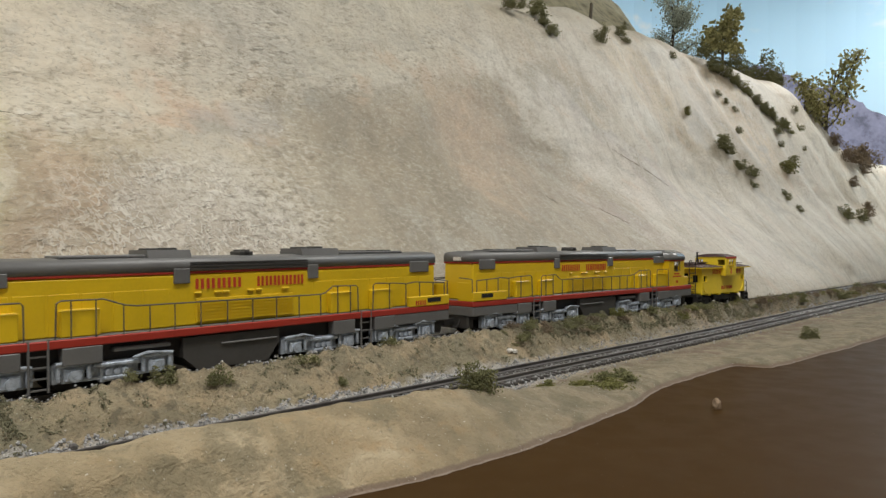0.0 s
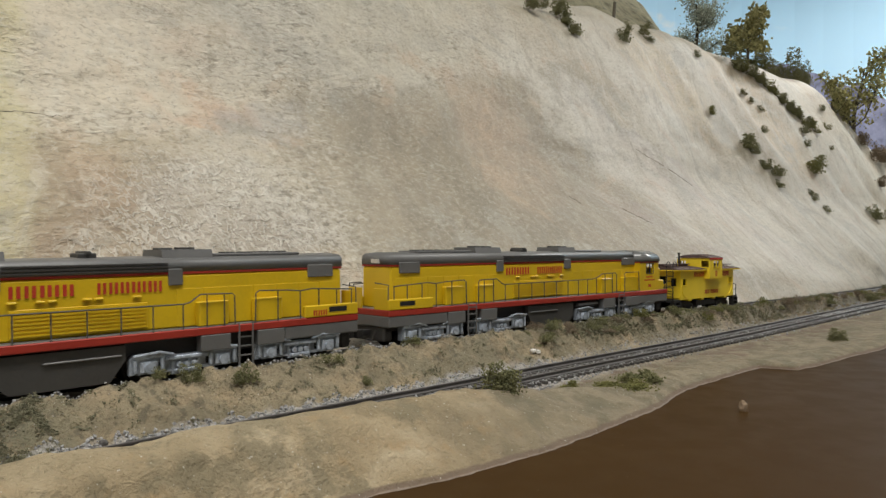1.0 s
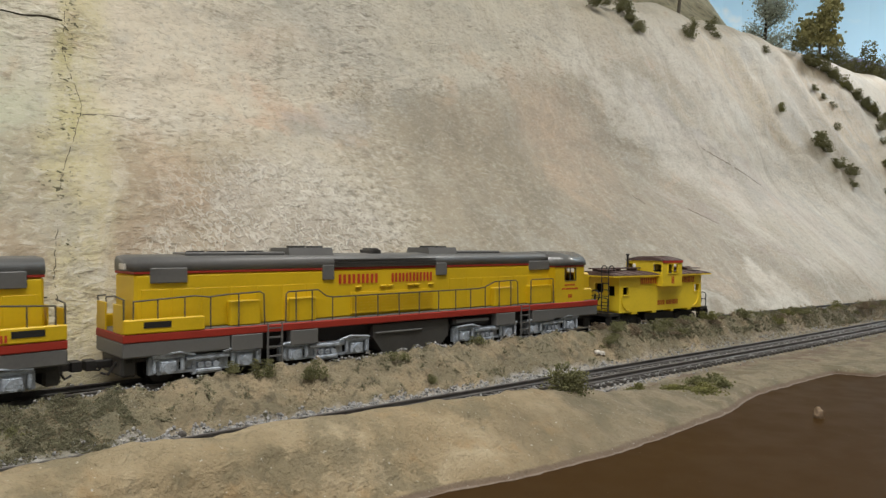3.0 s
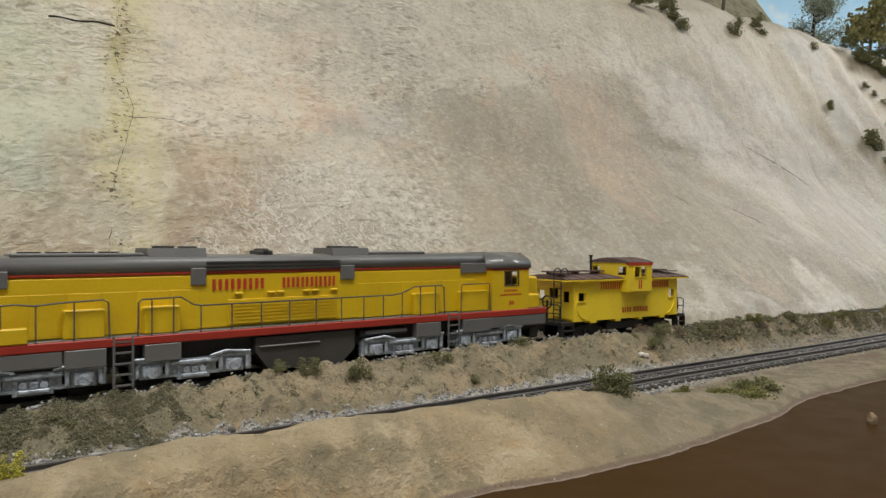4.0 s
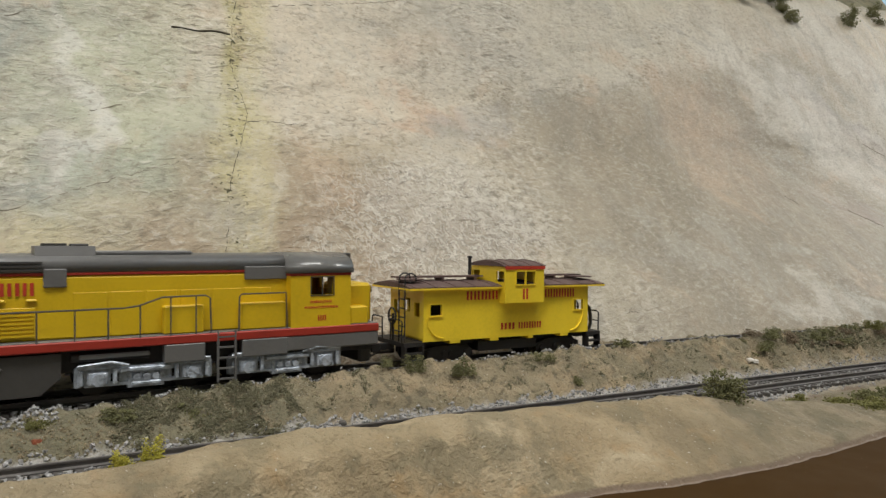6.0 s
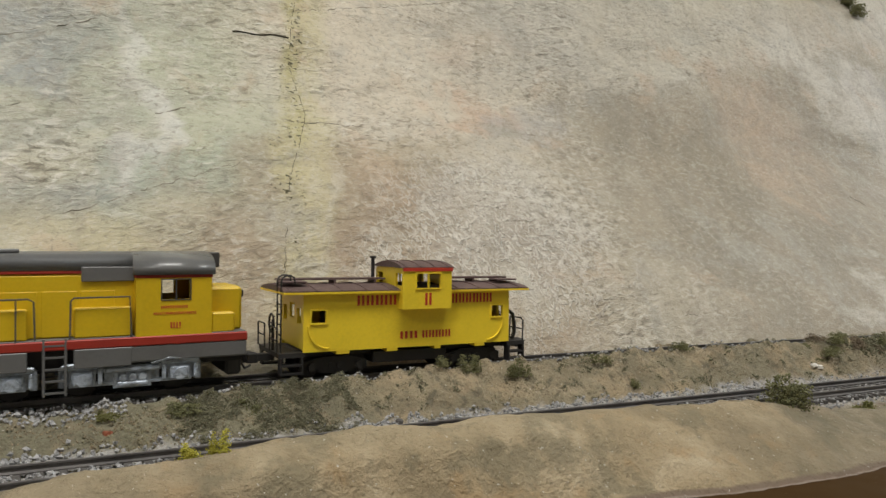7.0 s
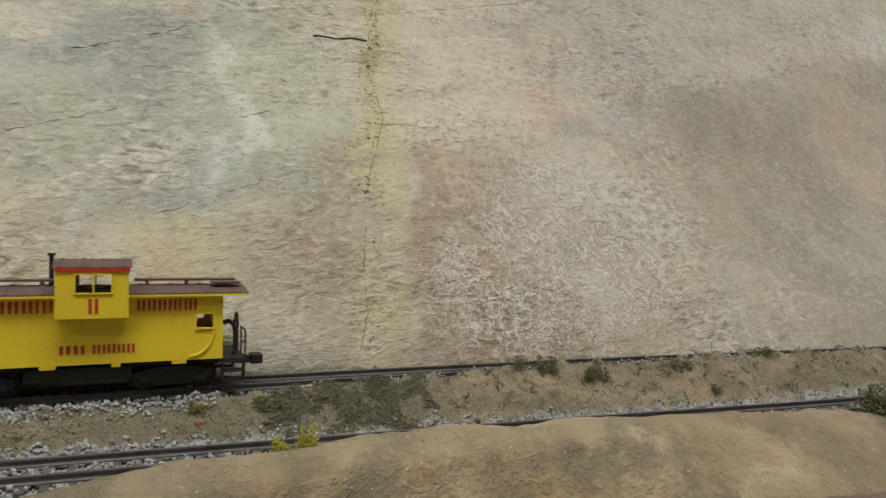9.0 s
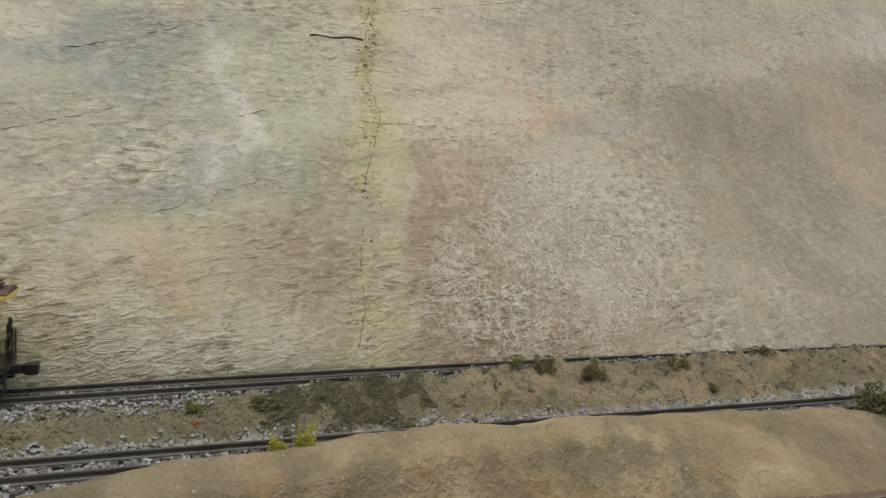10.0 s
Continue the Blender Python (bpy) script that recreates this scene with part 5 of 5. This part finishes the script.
    arc = [(near - 0.0003, 0.0448)] + [(near - 0.0003 + (far - near + 0.0006) * k / 12, 0.0451 + 0.0024 * math.sin(math.pi * k / 12) ** 0.8) for k in range(13)] + [(far + 0.0003, 0.0448)]
    cr = part("cupola_roof", loft(bmesh.new(), arc, x0 - 0.0008, x1 + 0.0010), M["brown_roof"], cup, "brown cupola roof")
    for k in range(4):
        a = x0 + 0.001 + k * 0.0066
        part("roof_rib", loft(bmesh.new(), [(y, z + 0.0003) for y, z in arc], a, a + 0.0008), M["brown_roof"], cr)
    part("cupola_stripe", boxes((x0, x1 + 0.0004, near - 0.0004, near + 0.0006, 0.0434, 0.0449)), M["mark_red"], cup, "red stripe below the cupola roof")
    part("smokejack", rod(bmesh.new(), [(-0.0090, 0.0052, 0.0370), (-0.0090, 0.0052, 0.0484)], 0.0008, 10), M["dark"], cab, "thin dark smoke pipe")
    part("smoke_cap", rod(bmesh.new(), [(-0.0090, 0.0052, 0.0482), (-0.0090, 0.0052, 0.0492)], 0.0013, 10), M["dark"], cab)
    # end platforms, steps, railings, ladder, brake wheels
    for s in (-1, 1):
        xa, xb = (0.0478, 0.0572) if s > 0 else (-0.0562, -0.0459)
        p = part("platform", boxes((xa, xb, -0.0160, 0.0160, 0.0096, 0.0114)), M["dark"], cab, "black end platform")
        for k in (-1, 1):
            part("step", boxes(*[(xa + 0.001, xb - 0.001, *sorted((k * 0.0125, k * 0.0168)), z, z + 0.0008) for z in (0.0030, 0.0062)],
                               *[(x, x + 0.0006, *sorted((k * 0.0125, k * 0.0168)), 0.0030, 0.0096) for x in (xa + 0.0006, xb - 0.0012)]), M["dark"], p, "black corner steps")
        bm = bmesh.new()
        x = s * 0.0568
        for k in (-1, 1):
            rod(bm, [(x, k * 0.0150, 0.0114), (x, k * 0.0152, 0.0205), (x, k * 0.0135, 0.0214), (x, k * 0.0045, 0.0214), (x, k * 0.0040, 0.0114)], 0.00036, 5)
            rod(bm, [(x, k * 0.0150, 0.0165), (x, k * 0.0042, 0.0165)], 0.00030, 5)
        part("end_railing", bm, M["dark"], p)
        bm = bmesh.new()
        rod(bm, [(s * 0.0555, s * 0.004, 0.0114), (s * 0.0555, s * 0.004, 0.0236)], 0.0006, 6)
        ring = [(s * 0.0562, s * 0.004 - 0.0005 + 0.0036 * math.cos(a * math.pi / 8), 0.0225 + 0.0036 * math.sin(a * math.pi / 8)) for a in range(17)]
        rod(bm, ring, 0.00045, 5)
        rod(bm, [(s * 0.0562, s * 0.004 - 0.0036, 0.0225), (s * 0.0562, s * 0.004 + 0.003, 0.0225)], 0.0003, 5)
        part("brake_wheel", bm, M["dark"], p, "black hand brake wheel")
        if s > 0:
            pipe = [(0.0490, -0.0120, 0.0240), (0.0512, -0.0120, 0.0246), (0.0530, -0.0122, 0.0232), (0.0538, -0.0124, 0.0190), (0.0540, -0.0124, 0.0150), (0.0528, -0.0122, 0.0118)]
            part("brake_pipe", rod(bmesh.new(), pipe, 0.0009, 8), M["dark"], p, "bent black brake pipe")
        if s < 0:
            bm = bmesh.new()
            y0 = -0.0115
            for d in (-0.0028, 0.0028):
                pts = [(s * 0.0550, y0 + d, 0.0114), (s * 0.0550, y0 + d, 0.0395)] + [(s * (0.0550 - 0.0028 * (1 - math.cos(a * math.pi / 5))), y0 + d, 0.0395 + 0.0024 * math.sin(a * math.pi / 5)) for a in range(1, 5)] + [(s * 0.0494, y0 + d, 0.0384)]
                rod(bm, pts, 0.00036, 5)
            for k in range(6):
                rod(bm, [(s * 0.0550, y0 - 0.0028, 0.0145 + 0.0040 * k), (s * 0.0550, y0 + 0.0028, 0.0145 + 0.0040 * k)], 0.0003, 5)
            part("roof_ladder", bm, M["dark"], p, "dark end ladder with curled tops")
        part("coupler", boxes((*sorted((s * 0.054, s * 0.0640)), -0.0015, 0.0015, 0.0068, 0.0098), (*sorted((s * 0.0610, s * 0.0655)), -0.0030, 0.0030, 0.0064, 0.0102), bev=0.0003), M["dark"], p, "black coupler")
    part("underframe", boxes((-0.0480, 0.0480, -0.0100, 0.0100, 0.0085, 0.0118), (-0.0160, 0.0180, -0.0140, 0.0140, 0.0052, 0.0100), bev=0.0004), M["dark"], cab, "black underframe and equipment boxes")
    for x in (-0.0320, 0.0320):
        t = part("truck", boxes((-0.0030, 0.0030, -0.0112, 0.0112, 0.0050, 0.0084)), M["dark"], cab, "black caboose truck")
        t.matrix_basis = pose(x, 0, 0)
        for s in (-1, 1):
            bm = bmesh.new()
            ya, yb = sorted((s * 0.0112, s * 0.0128))
            prism(bm, [(-0.0135, 0.0035), (-0.0085, 0.0035), (-0.0040, 0.0022), (0.0040, 0.0022), (0.0085, 0.0035), (0.0135, 0.0035), (0.0135, 0.0068), (0.0060, 0.0088), (-0.0060, 0.0088), (-0.0135, 0.0068)], ya, yb)
            for c in (-0.0100, 0.0100):
                disc(bm, c, s * 0.0132, 0.0050, 0.0016, 0.0014, 10)
            for c in (-0.0018, 0.0018):
                disc(bm, c, s * 0.0130, 0.0052, 0.0014, 0.0012, 10)
            part("side_frame", bm, M["dark"], t)
        for a in (-0.0100, 0.0100):
            wheelset(a, 0.0048, t)
    letters(cab, "letter_bar", -0.0246, -0.0064, 0.0294, 0.0335, "22122", 0.0163, 0.0052)
    letters(cab, "letter_bar", 0.0190, 0.0398, 0.0294, 0.0335, "2221212", 0.0163, 0.0052)
    letters(cab, "number_bar", -0.0054, 0.0035, 0.0150, 0.0181, "22", 0.0163)
    letters(cab, "number_bar", 0.0050, 0.0191, 0.0150, 0.0181, "22122", 0.0163)
    letters(cup, "letter_bar", 0.0036, 0.0076, 0.0293, 0.0344, "2", 0.0212)
    return cab


front_loco = build_loco("yellow and grey diesel locomotive with silver trucks", True)
rear_loco = build_loco("yellow and grey diesel locomotive coupled to the caboose", False)
caboose = build_caboose()


# ---- small scenery ----
def bush(name, label, material, at, r, seed, lumps=26, flat=0.8, group="bushes", spread=1.0):
    """A clump of fine foam crumbs on a few stems."""
    rng = random.Random(seed)
    verts, faces = [], []
    shape = [Vector(v) for v in ((1, 0, 0), (-0.8, 0.3, 0.1), (0.1, 1, 0), (0, -0.9, 0.1), (0.1, 0, 0.9), (0, 0.1, -0.8))]
    tris = [(0, 2, 4), (2, 1, 4), (1, 3, 4), (3, 0, 4), (2, 0, 5), (1, 2, 5), (3, 1, 5), (0, 3, 5)]
    stems = [(rng.random() * math.tau, math.sqrt(rng.random()) * r * 0.75 * spread, rng.uniform(0.4, 1.15)) for k in range(7)]
    for k in range(lumps * 22):
        a0, d0, tall = rng.choice(stems)
        u = rng.random()
        w = r * 0.42 * spread * (1 - 0.5 * u)
        c = Vector((math.cos(a0) * d0 + rng.gauss(0, 0.6) * w, math.sin(a0) * d0 * 0.8 + rng.gauss(0, 0.6) * w, u * r * flat * 1.35 * tall))
        q = Euler((rng.random() * 6, rng.random() * 6, rng.random() * 6)).to_matrix()
        s = min(r * rng.uniform(0.03, 0.085), 0.00042 + 0.045 * r * rng.random()) if r < 0.0125 else r * rng.uniform(0.03, 0.085)
        n = len(verts)
        verts += [tuple((q @ v) * s * rng.uniform(0.6, 1.4) + c) for v in shape]
        faces += [tuple(n + i for i in t) for t in tris]
    me = bpy.data.meshes.new(name)
    me.from_pydata(verts, [], faces)
    me.materials.append(M[material])
    ob = new(name, me)
    ob.matrix_world = pose(*at)
    return tagged(ob, label, "bush", group)


def tree(label, at, height, seed, material, crown_r, leaf, lean=0.1, count=420, bare=0.3, rise=(0.4, 0.9)):
    rng = random.Random(seed)
    t = thing("tree", label, "tree", pose(*at), "ridge trees")
    bm = bmesh.new()
    trunk = [Vector((lean * height * u * u, 0.03 * height * math.sin(u * 5), height * u * 0.92 - 0.012)) for u in (0, 0.2, 0.4, 0.6, 0.8, 1.0)]
    last = None
    for a, b, ra, rb in [(trunk[k], trunk[k + 1], height * 0.030 * (1 - k * 0.17), height * 0.030 * (1 - (k + 1) * 0.17)) for k in range(5)]:
        rod(bm, [a, b], (ra + rb) / 2, 6)
    tips = []
    for k in range(13):
        u = rng.uniform(bare, 0.95)
        j = min(4, int(u * 5))
        p = trunk[j].lerp(trunk[j + 1], u * 5 - j)
        a = rng.random() * math.tau
        ln = crown_r * rng.uniform(0.5, 1.1) * (1.15 - 0.5 * u)
        mid = p + Vector((math.cos(a) * ln * 0.5, math.sin(a) * ln * 0.5, ln * 0.35))
        end = p + Vector((math.cos(a) * ln, math.sin(a) * ln, ln * rng.uniform(*rise)))
        rod(bm, [p, mid, end], height * 0.007, 5)
        tips += [mid, end, end.lerp(mid, 0.5)]
    part("trunk", bm, M["bark"], t, "thin brown trunk and limbs")
    bm = bmesh.new()
    for k in range(count):
        c = rng.choice(tips) + Vector((rng.gauss(0, 1), rng.gauss(0, 1), rng.gauss(0, 0.9))) * crown_r * 0.20
        s = leaf * rng.uniform(0.6, 1.4)
        q = Euler((rng.random() * 6, rng.random() * 6, rng.random() * 6)).to_matrix()
        vs = [bm.verts.new(c + q @ Vector(p) * s) for p in ((-1, -0.6, 0), (1, -0.5, 0.2), (0.9, 0.7, -0.1), (-0.8, 0.6, 0.25), (0, 0, 0.8))]
        for f in ((0, 1, 4), (1, 2, 4), (2, 3, 4), (3, 0, 4), (3, 2, 1), (0, 3, 1)):
            bm.faces.new([vs[i] for i in f])
    part("crown", bm, M[material], t, "ragged foam foliage")
    return t


# bushes on the cliff face and along its brow: x, height, size, kind
CLIFF_BUSHES = [
    (0.794, 0.382, 0.0138, 0), (0.829, 0.389, 0.0099, 0), (0.86, 0.388, 0.0159, 0), (0.862, 0.373, 0.0115, 0), (0.873, 0.358, 0.0129, 0), (1.014, 0.378, 0.0128, 0), (1.046, 0.403, 0.0099, 0), (1.125, 0.416, 0.0105, 0),
    (1.128, 0.404, 0.0104, 0), (1.21, 0.283, 0.0105, 1), (1.262, 0.233, 0.0179, 0), (1.272, 0.221, 0.0126, 0), (1.288, 0.195, 0.0126, 0), (1.313, 0.187, 0.0146, 0), (1.297, 0.162, 0.009, 0), (1.278, 0.403, 0.0086, 0),
    (1.442, 0.442, 0.019, 0), (1.456, 0.416, 0.0211, 0), (1.489, 0.408, 0.0171, 0), (1.511, 0.393, 0.013, 0), (1.553, 0.381, 0.0154, 1), (1.592, 0.365, 0.0134, 0), (1.627, 0.355, 0.0137, 0), (1.658, 0.337, 0.0161, 0),
    (1.69, 0.322, 0.0164, 1), (1.633, 0.302, 0.0136, 0), (1.531, 0.211, 0.021, 1), (1.579, 0.225, 0.0151, 1), (1.41, 0.154, 0.0077, 0), (1.404, 0.144, 0.0086, 0), (1.423, 0.124, 0.0087, 0), (1.84, 0.334, 0.0126, 1),
    (1.885, 0.387, 0.0091, 0), (1.407, 0.274, 0.0089, 0), (1.574, 0.264, 0.0087, 0), (1.74, 0.272, 0.0071, 0), (1.712, 0.125, 0.0184, 0), (1.792, 0.122, 0.0168, 0), (1.964, 0.137, 0.0157, 2), (1.981, 0.155, 0.0132, 2),
    (1.983, 0.211, 0.016, 2), (1.453, 0.323, 0.0082, 0), (1.44, 0.339, 0.0072, 0), (1.421, 0.353, 0.0081, 0), (2.12, 0.262, 0.03, 2), (2.18, 0.268, 0.032, 2), (2.26, 0.27, 0.03, 2), (2.36, 0.268, 0.032, 2),
    (2.22, 0.235, 0.022, 2), (2.09, 0.3, 0.024, 2)]
for k in range(16):
    u = k / 15
    CLIFF_BUSHES.append((1.456 + 0.25 * u + 0.006 * math.sin(k * 2.3), 0.425 - 0.112 * u + 0.005 * math.sin(k * 3.7), 0.0105 + 0.003 * math.sin(k * 1.9), k % 2))
for k, (x, z, r, kind) in enumerate(CLIFF_BUSHES):
    r *= 1.2
    if x > 2.05:
        z += 0.03
    at = place(x, z)
    bush("shrub", ("olive foam shrub clinging to the cliff", "leafy green shrub on the cliff face", "brown dry brush on the cliff top")[kind], ("foam_dark", "foam", "foam_brown")[kind],
         (at.x, at.y - r * 0.25, at.z - r * 0.45), r, 100 + k, 30, 0.9, "cliff shrubs")


def brow(x, back=0.03):
    p = place(x, ridge_z(x))
    return (x, p.y + 0.022 + back, ridge_z(x) - 0.004)


for k, x in enumerate((1.72, 1.76, 1.80, 1.84, 1.875, 1.91, 1.94, 1.965, 1.99, 2.01)):
    bush("brush", "dark olive brush along the cliff's brow", "foam_dark", brow(x, 0.01), 0.020 + 0.006 * (k % 3), 300 + k, 34, 1.2 + 0.5 * (k % 2), "brow brush")
for k, x in enumerate((0.96, 1.22, 1.39, 1.64)):
    bush("brush", "small dark brush on the cliff top", "foam_dark", brow(x, 0.02), 0.013, 340 + k, 22, 1.2, "brow brush")
tree("grey-green feathery tree on the ridge", (1.60, 0.72, ridge_z(1.60) - 0.002), 0.21, 11, "foam_grey", 0.054, 0.0019, 0.05, 5200, 0.12, (0.7, 1.2))
tree("olive broadleaf tree on the ridge", (1.647, 0.625, ridge_z(1.647) - 0.004), 0.135, 12, "leaf", 0.046, 0.0042, 0.12, 1100)
tall = tree("tall sparse green tree on the brow", (2.112, 0.530, 0.325), 0.235, 13, "leaf", 0.070, 0.0036, 0.24, 1700, 0.0, (0.7, 1.6))
twig = [Vector((0.03, 0, 0.12)), Vector((0.075, -0.01, 0.20)), Vector((0.11, -0.03, 0.245)), Vector((0.15, -0.045, 0.268))]
part("branch", rod(bmesh.new(), twig, 0.0024, 5), M["bark"], tall, "long thin bare branch")
tree("sparse green tree on the brow", (2.047, 0.565, 0.375), 0.13, 14, "leaf", 0.045, 0.0042, -0.1, 420, 0.15)

# bushes by the tracks
for k, (label, material, x, y, r, lumps, flat, spread) in enumerate((
        ("dark green foam bush beside the lower track", "foam_dark", 0.232, 0.188, 0.0085, 60, 0.95, 1.2),
        ("low olive foam bush by the lower track", "foam", 0.300, 0.2000, 0.0065, 36, 0.45, 1.0),
        ("low olive foam mat by the lower track", "foam", 0.320, 0.1835, 0.0105, 60, 0.35, 1.3),
        ("low olive foam mat by the lower track", "foam_dark", 0.342, 0.1850, 0.0095, 50, 0.35, 1.3),
        ("dark green foam bush near the water", "foam_dark", 0.612, 0.1667, 0.0095, 40, 0.8, 1.0),
        ("yellow-green foam tuft on the bank", "foam_yellow", 0.0145, 0.1890, 0.0034, 40, 0.9, 0.9),
        ("yellow-green foam tuft on the bank", "foam_yellow", 0.0225, 0.1900, 0.0034, 40, 1.3, 0.8),
        ("olive foam bush on the bank's edge", "foam_dark", 0.1465, 0.2790, 0.0055, 34, 0.9, 1.0),
        ("olive foam bush on the bank's edge", "foam_dark", 0.1680, 0.2735, 0.0060, 34, 0.9, 1.0),
        ("small olive foam bush on the bank", "foam_dark", 0.134, 0.2800, 0.0045, 22, 0.7, 1.0),
        ("small olive foam tuft on the bank", "foam_dark", 0.2140, 0.2765, 0.0060, 24, 0.5, 1.2),
        ("small olive foam tuft on the bank", "foam_dark", 0.2240, 0.2625, 0.0046, 24, 0.6, 1.0),
        ("dark olive foam bush in the moss", "foam_dark", 0.0527, 0.2745, 0.0060, 60, 0.60, 1.3),
        ("dark olive foam bush in the moss", "foam_dark", 0.0300, 0.2765, 0.0060, 50, 0.40, 1.4),
        ("olive foam tuft beside the upper track", "foam", 0.0046, 0.2752, 0.0044, 26, 0.5, 1.1),
        ("olive foam tuft beside the lower track", "foam_dark", -0.0514, 0.2640, 0.0042, 26, 0.35, 1.2),
        ("olive foam bush on the bank's edge", "foam_dark", 0.270, 0.2790, 0.0048, 28, 0.6, 1.2),
        ("olive foam bush on the bank's edge", "foam_dark", 0.440, 0.2690, 0.0065, 34, 0.6, 1.2),
        ("olive foam bush on the bank's edge", "foam", 0.490, 0.2660, 0.0070, 34, 0.6, 1.2),
        ("olive foam bush on the bank's edge", "foam_dark", 0.545, 0.2640, 0.0080, 36, 0.6, 1.2),
        ("olive foam bush on the bank's edge", "foam_dark", 0.630, 0.2600, 0.0070, 36, 0.5, 1.3),
        ("olive foam bush on the bank's edge", "foam_brown", 0.757, 0.2545, 0.0090, 36, 0.5, 1.3),
        ("olive foam bush on the bank's edge", "foam_dark", 0.900, 0.2520, 0.0090, 36, 0.5, 1.3),
        ("olive foam bush on the bank's edge", "foam_dark", 1.060, 0.2500, 0.0110, 36, 0.5, 1.3))):
    bush("bush", label, material, (x, y, ground_z(x, y) - 0.0006), r, 500 + k, lumps, flat, "trackside bushes", spread)

rng = random.Random(77)
for k in range(64):
    u = (k + rng.random()) / 64
    x = 0.36 + 0.95 * u * u + 0.1 * u
    y = upper_y(x) - rng.uniform(0.0150, 0.0150 + 0.45 * max(0.012, upper_y(x) - lower_y(x) - 0.028))
    kind = rng.choice((0, 0, 1, 2))
    bush("bush", ("low dark olive foam tuft between the tracks", "low olive foam tuft between the tracks", "low brown foam tuft between the tracks")[kind], ("foam_dark", "foam", "foam_brown")[kind],
         (x, y, ground_z(x, y) - 0.0006), rng.uniform(0.003, 0.0062) * (1 + 0.6 * u), 700 + k, 22, rng.uniform(0.3, 0.7), "trackside bushes", 1.4)


def pebble(name, label, category, material, x, y, r, seed, z=None, squash=0.75):
    bm = bmesh.new()
    lump(bm, (0, 0, 0), r, random.Random(seed), squash, 2, 0.22)
    ob = part(name, bm, M[material], smooth=False)
    ob.matrix_world = pose(x, y, (ground_z(x, y) if z is None else z) + r * 0.4)
    return tagged(ob, label, category)


pebble("river_rock", "small pale brown rock standing in the water", "rock", "wet_stone", 0.3262, 0.1266, 0.0021, 3, WATER, 1.7)
pebble("white_scrap", "small white plaster scrap on the bank", "scrap", "chalk", 0.352, 0.2600, 0.0020, 4)
pebble("white_scrap", "small white plaster scrap on the bank", "scrap", "chalk", 0.356, 0.2590, 0.0016, 14)
pebble("rust_scrap", "small rusty red scrap on the bank", "scrap", "rust", 0.0035, 0.2680, 0.0018, 5)
pebble("ballast_lump", "dark gravel lump beside the lower track", "gravel", "tie", 0.1012, 0.2535, 0.0015, 6)
pebble("wall_stone", "pale stone at the foot of the cliff", "rock", "stone", 0.3203, 0.3380, 0.0036, 7)
pebble("wall_stone", "pale stone at the foot of the cliff", "rock", "chalk", 0.3396, 0.3310, 0.0038, 8)
fence_post = part("fence_post", boxes((-0.0022, 0.0022, -0.0022, 0.0022, -0.01, 0.045), bev=0.0004), M["bark"])
fence_post.matrix_world = pose(*(1.152, 0.675, ridge_z(1.152) + 0.004), 0, 8, 0)
tagged(fence_post, "thin brown wooden post on the grassy ridge", "post")

build_ballast("upper_ballast", upper_y, upper_z, 31, 0.0175, "pale grey crushed stone along the upper track")
build_ballast("lower_ballast", lower_y, lower_z, 32, 0.020, "pale grey crushed stone along the lower track")
build_turf()
build_moss()


# ---- the train's run ----
def along(t):
    """Middle of the rear locomotive along the track."""
    return 0.4811 - 0.0826 * t + 0.00022 * t * t + 0.00045 * max(0.0, t - 7.5) ** 2


def car_pose(x, half, flip):
    a, b = (Vector((q, upper_y(q), upper_z(q))) for q in (x - half, x + half))
    c, d = (a + b) / 2, b - a
    climb = math.degrees(math.atan2(d.z, math.hypot(d.x, d.y)))
    return pose(c.x, c.y, c.z, 0, climb if flip else -climb, math.degrees(math.atan2(d.y, d.x)) + flip)


def motions():
    times = [0.5 * k for k in range(21)]
    for car, off, half, flip in ((rear_loco, 0.0, 0.082, 0), (front_loco, -0.3042, 0.082, 180), (caboose, 0.2080, 0.032, 0)):
        walk(car, [(t, car_pose(along(t) + off, half, flip)) for t in times])
    n = 120
    for ob, x, r in WHEELS:
        top = ob
        while top.parent:
            top = top.parent
        way = -1 if top is front_loco else 1
        walk(ob, [(10 * k / n, pose(x, 0, r + 0.0001, 0, way * math.degrees((along(10 * k / n) - along(0)) / r), 0)) for k in range(n + 1)])


motions()
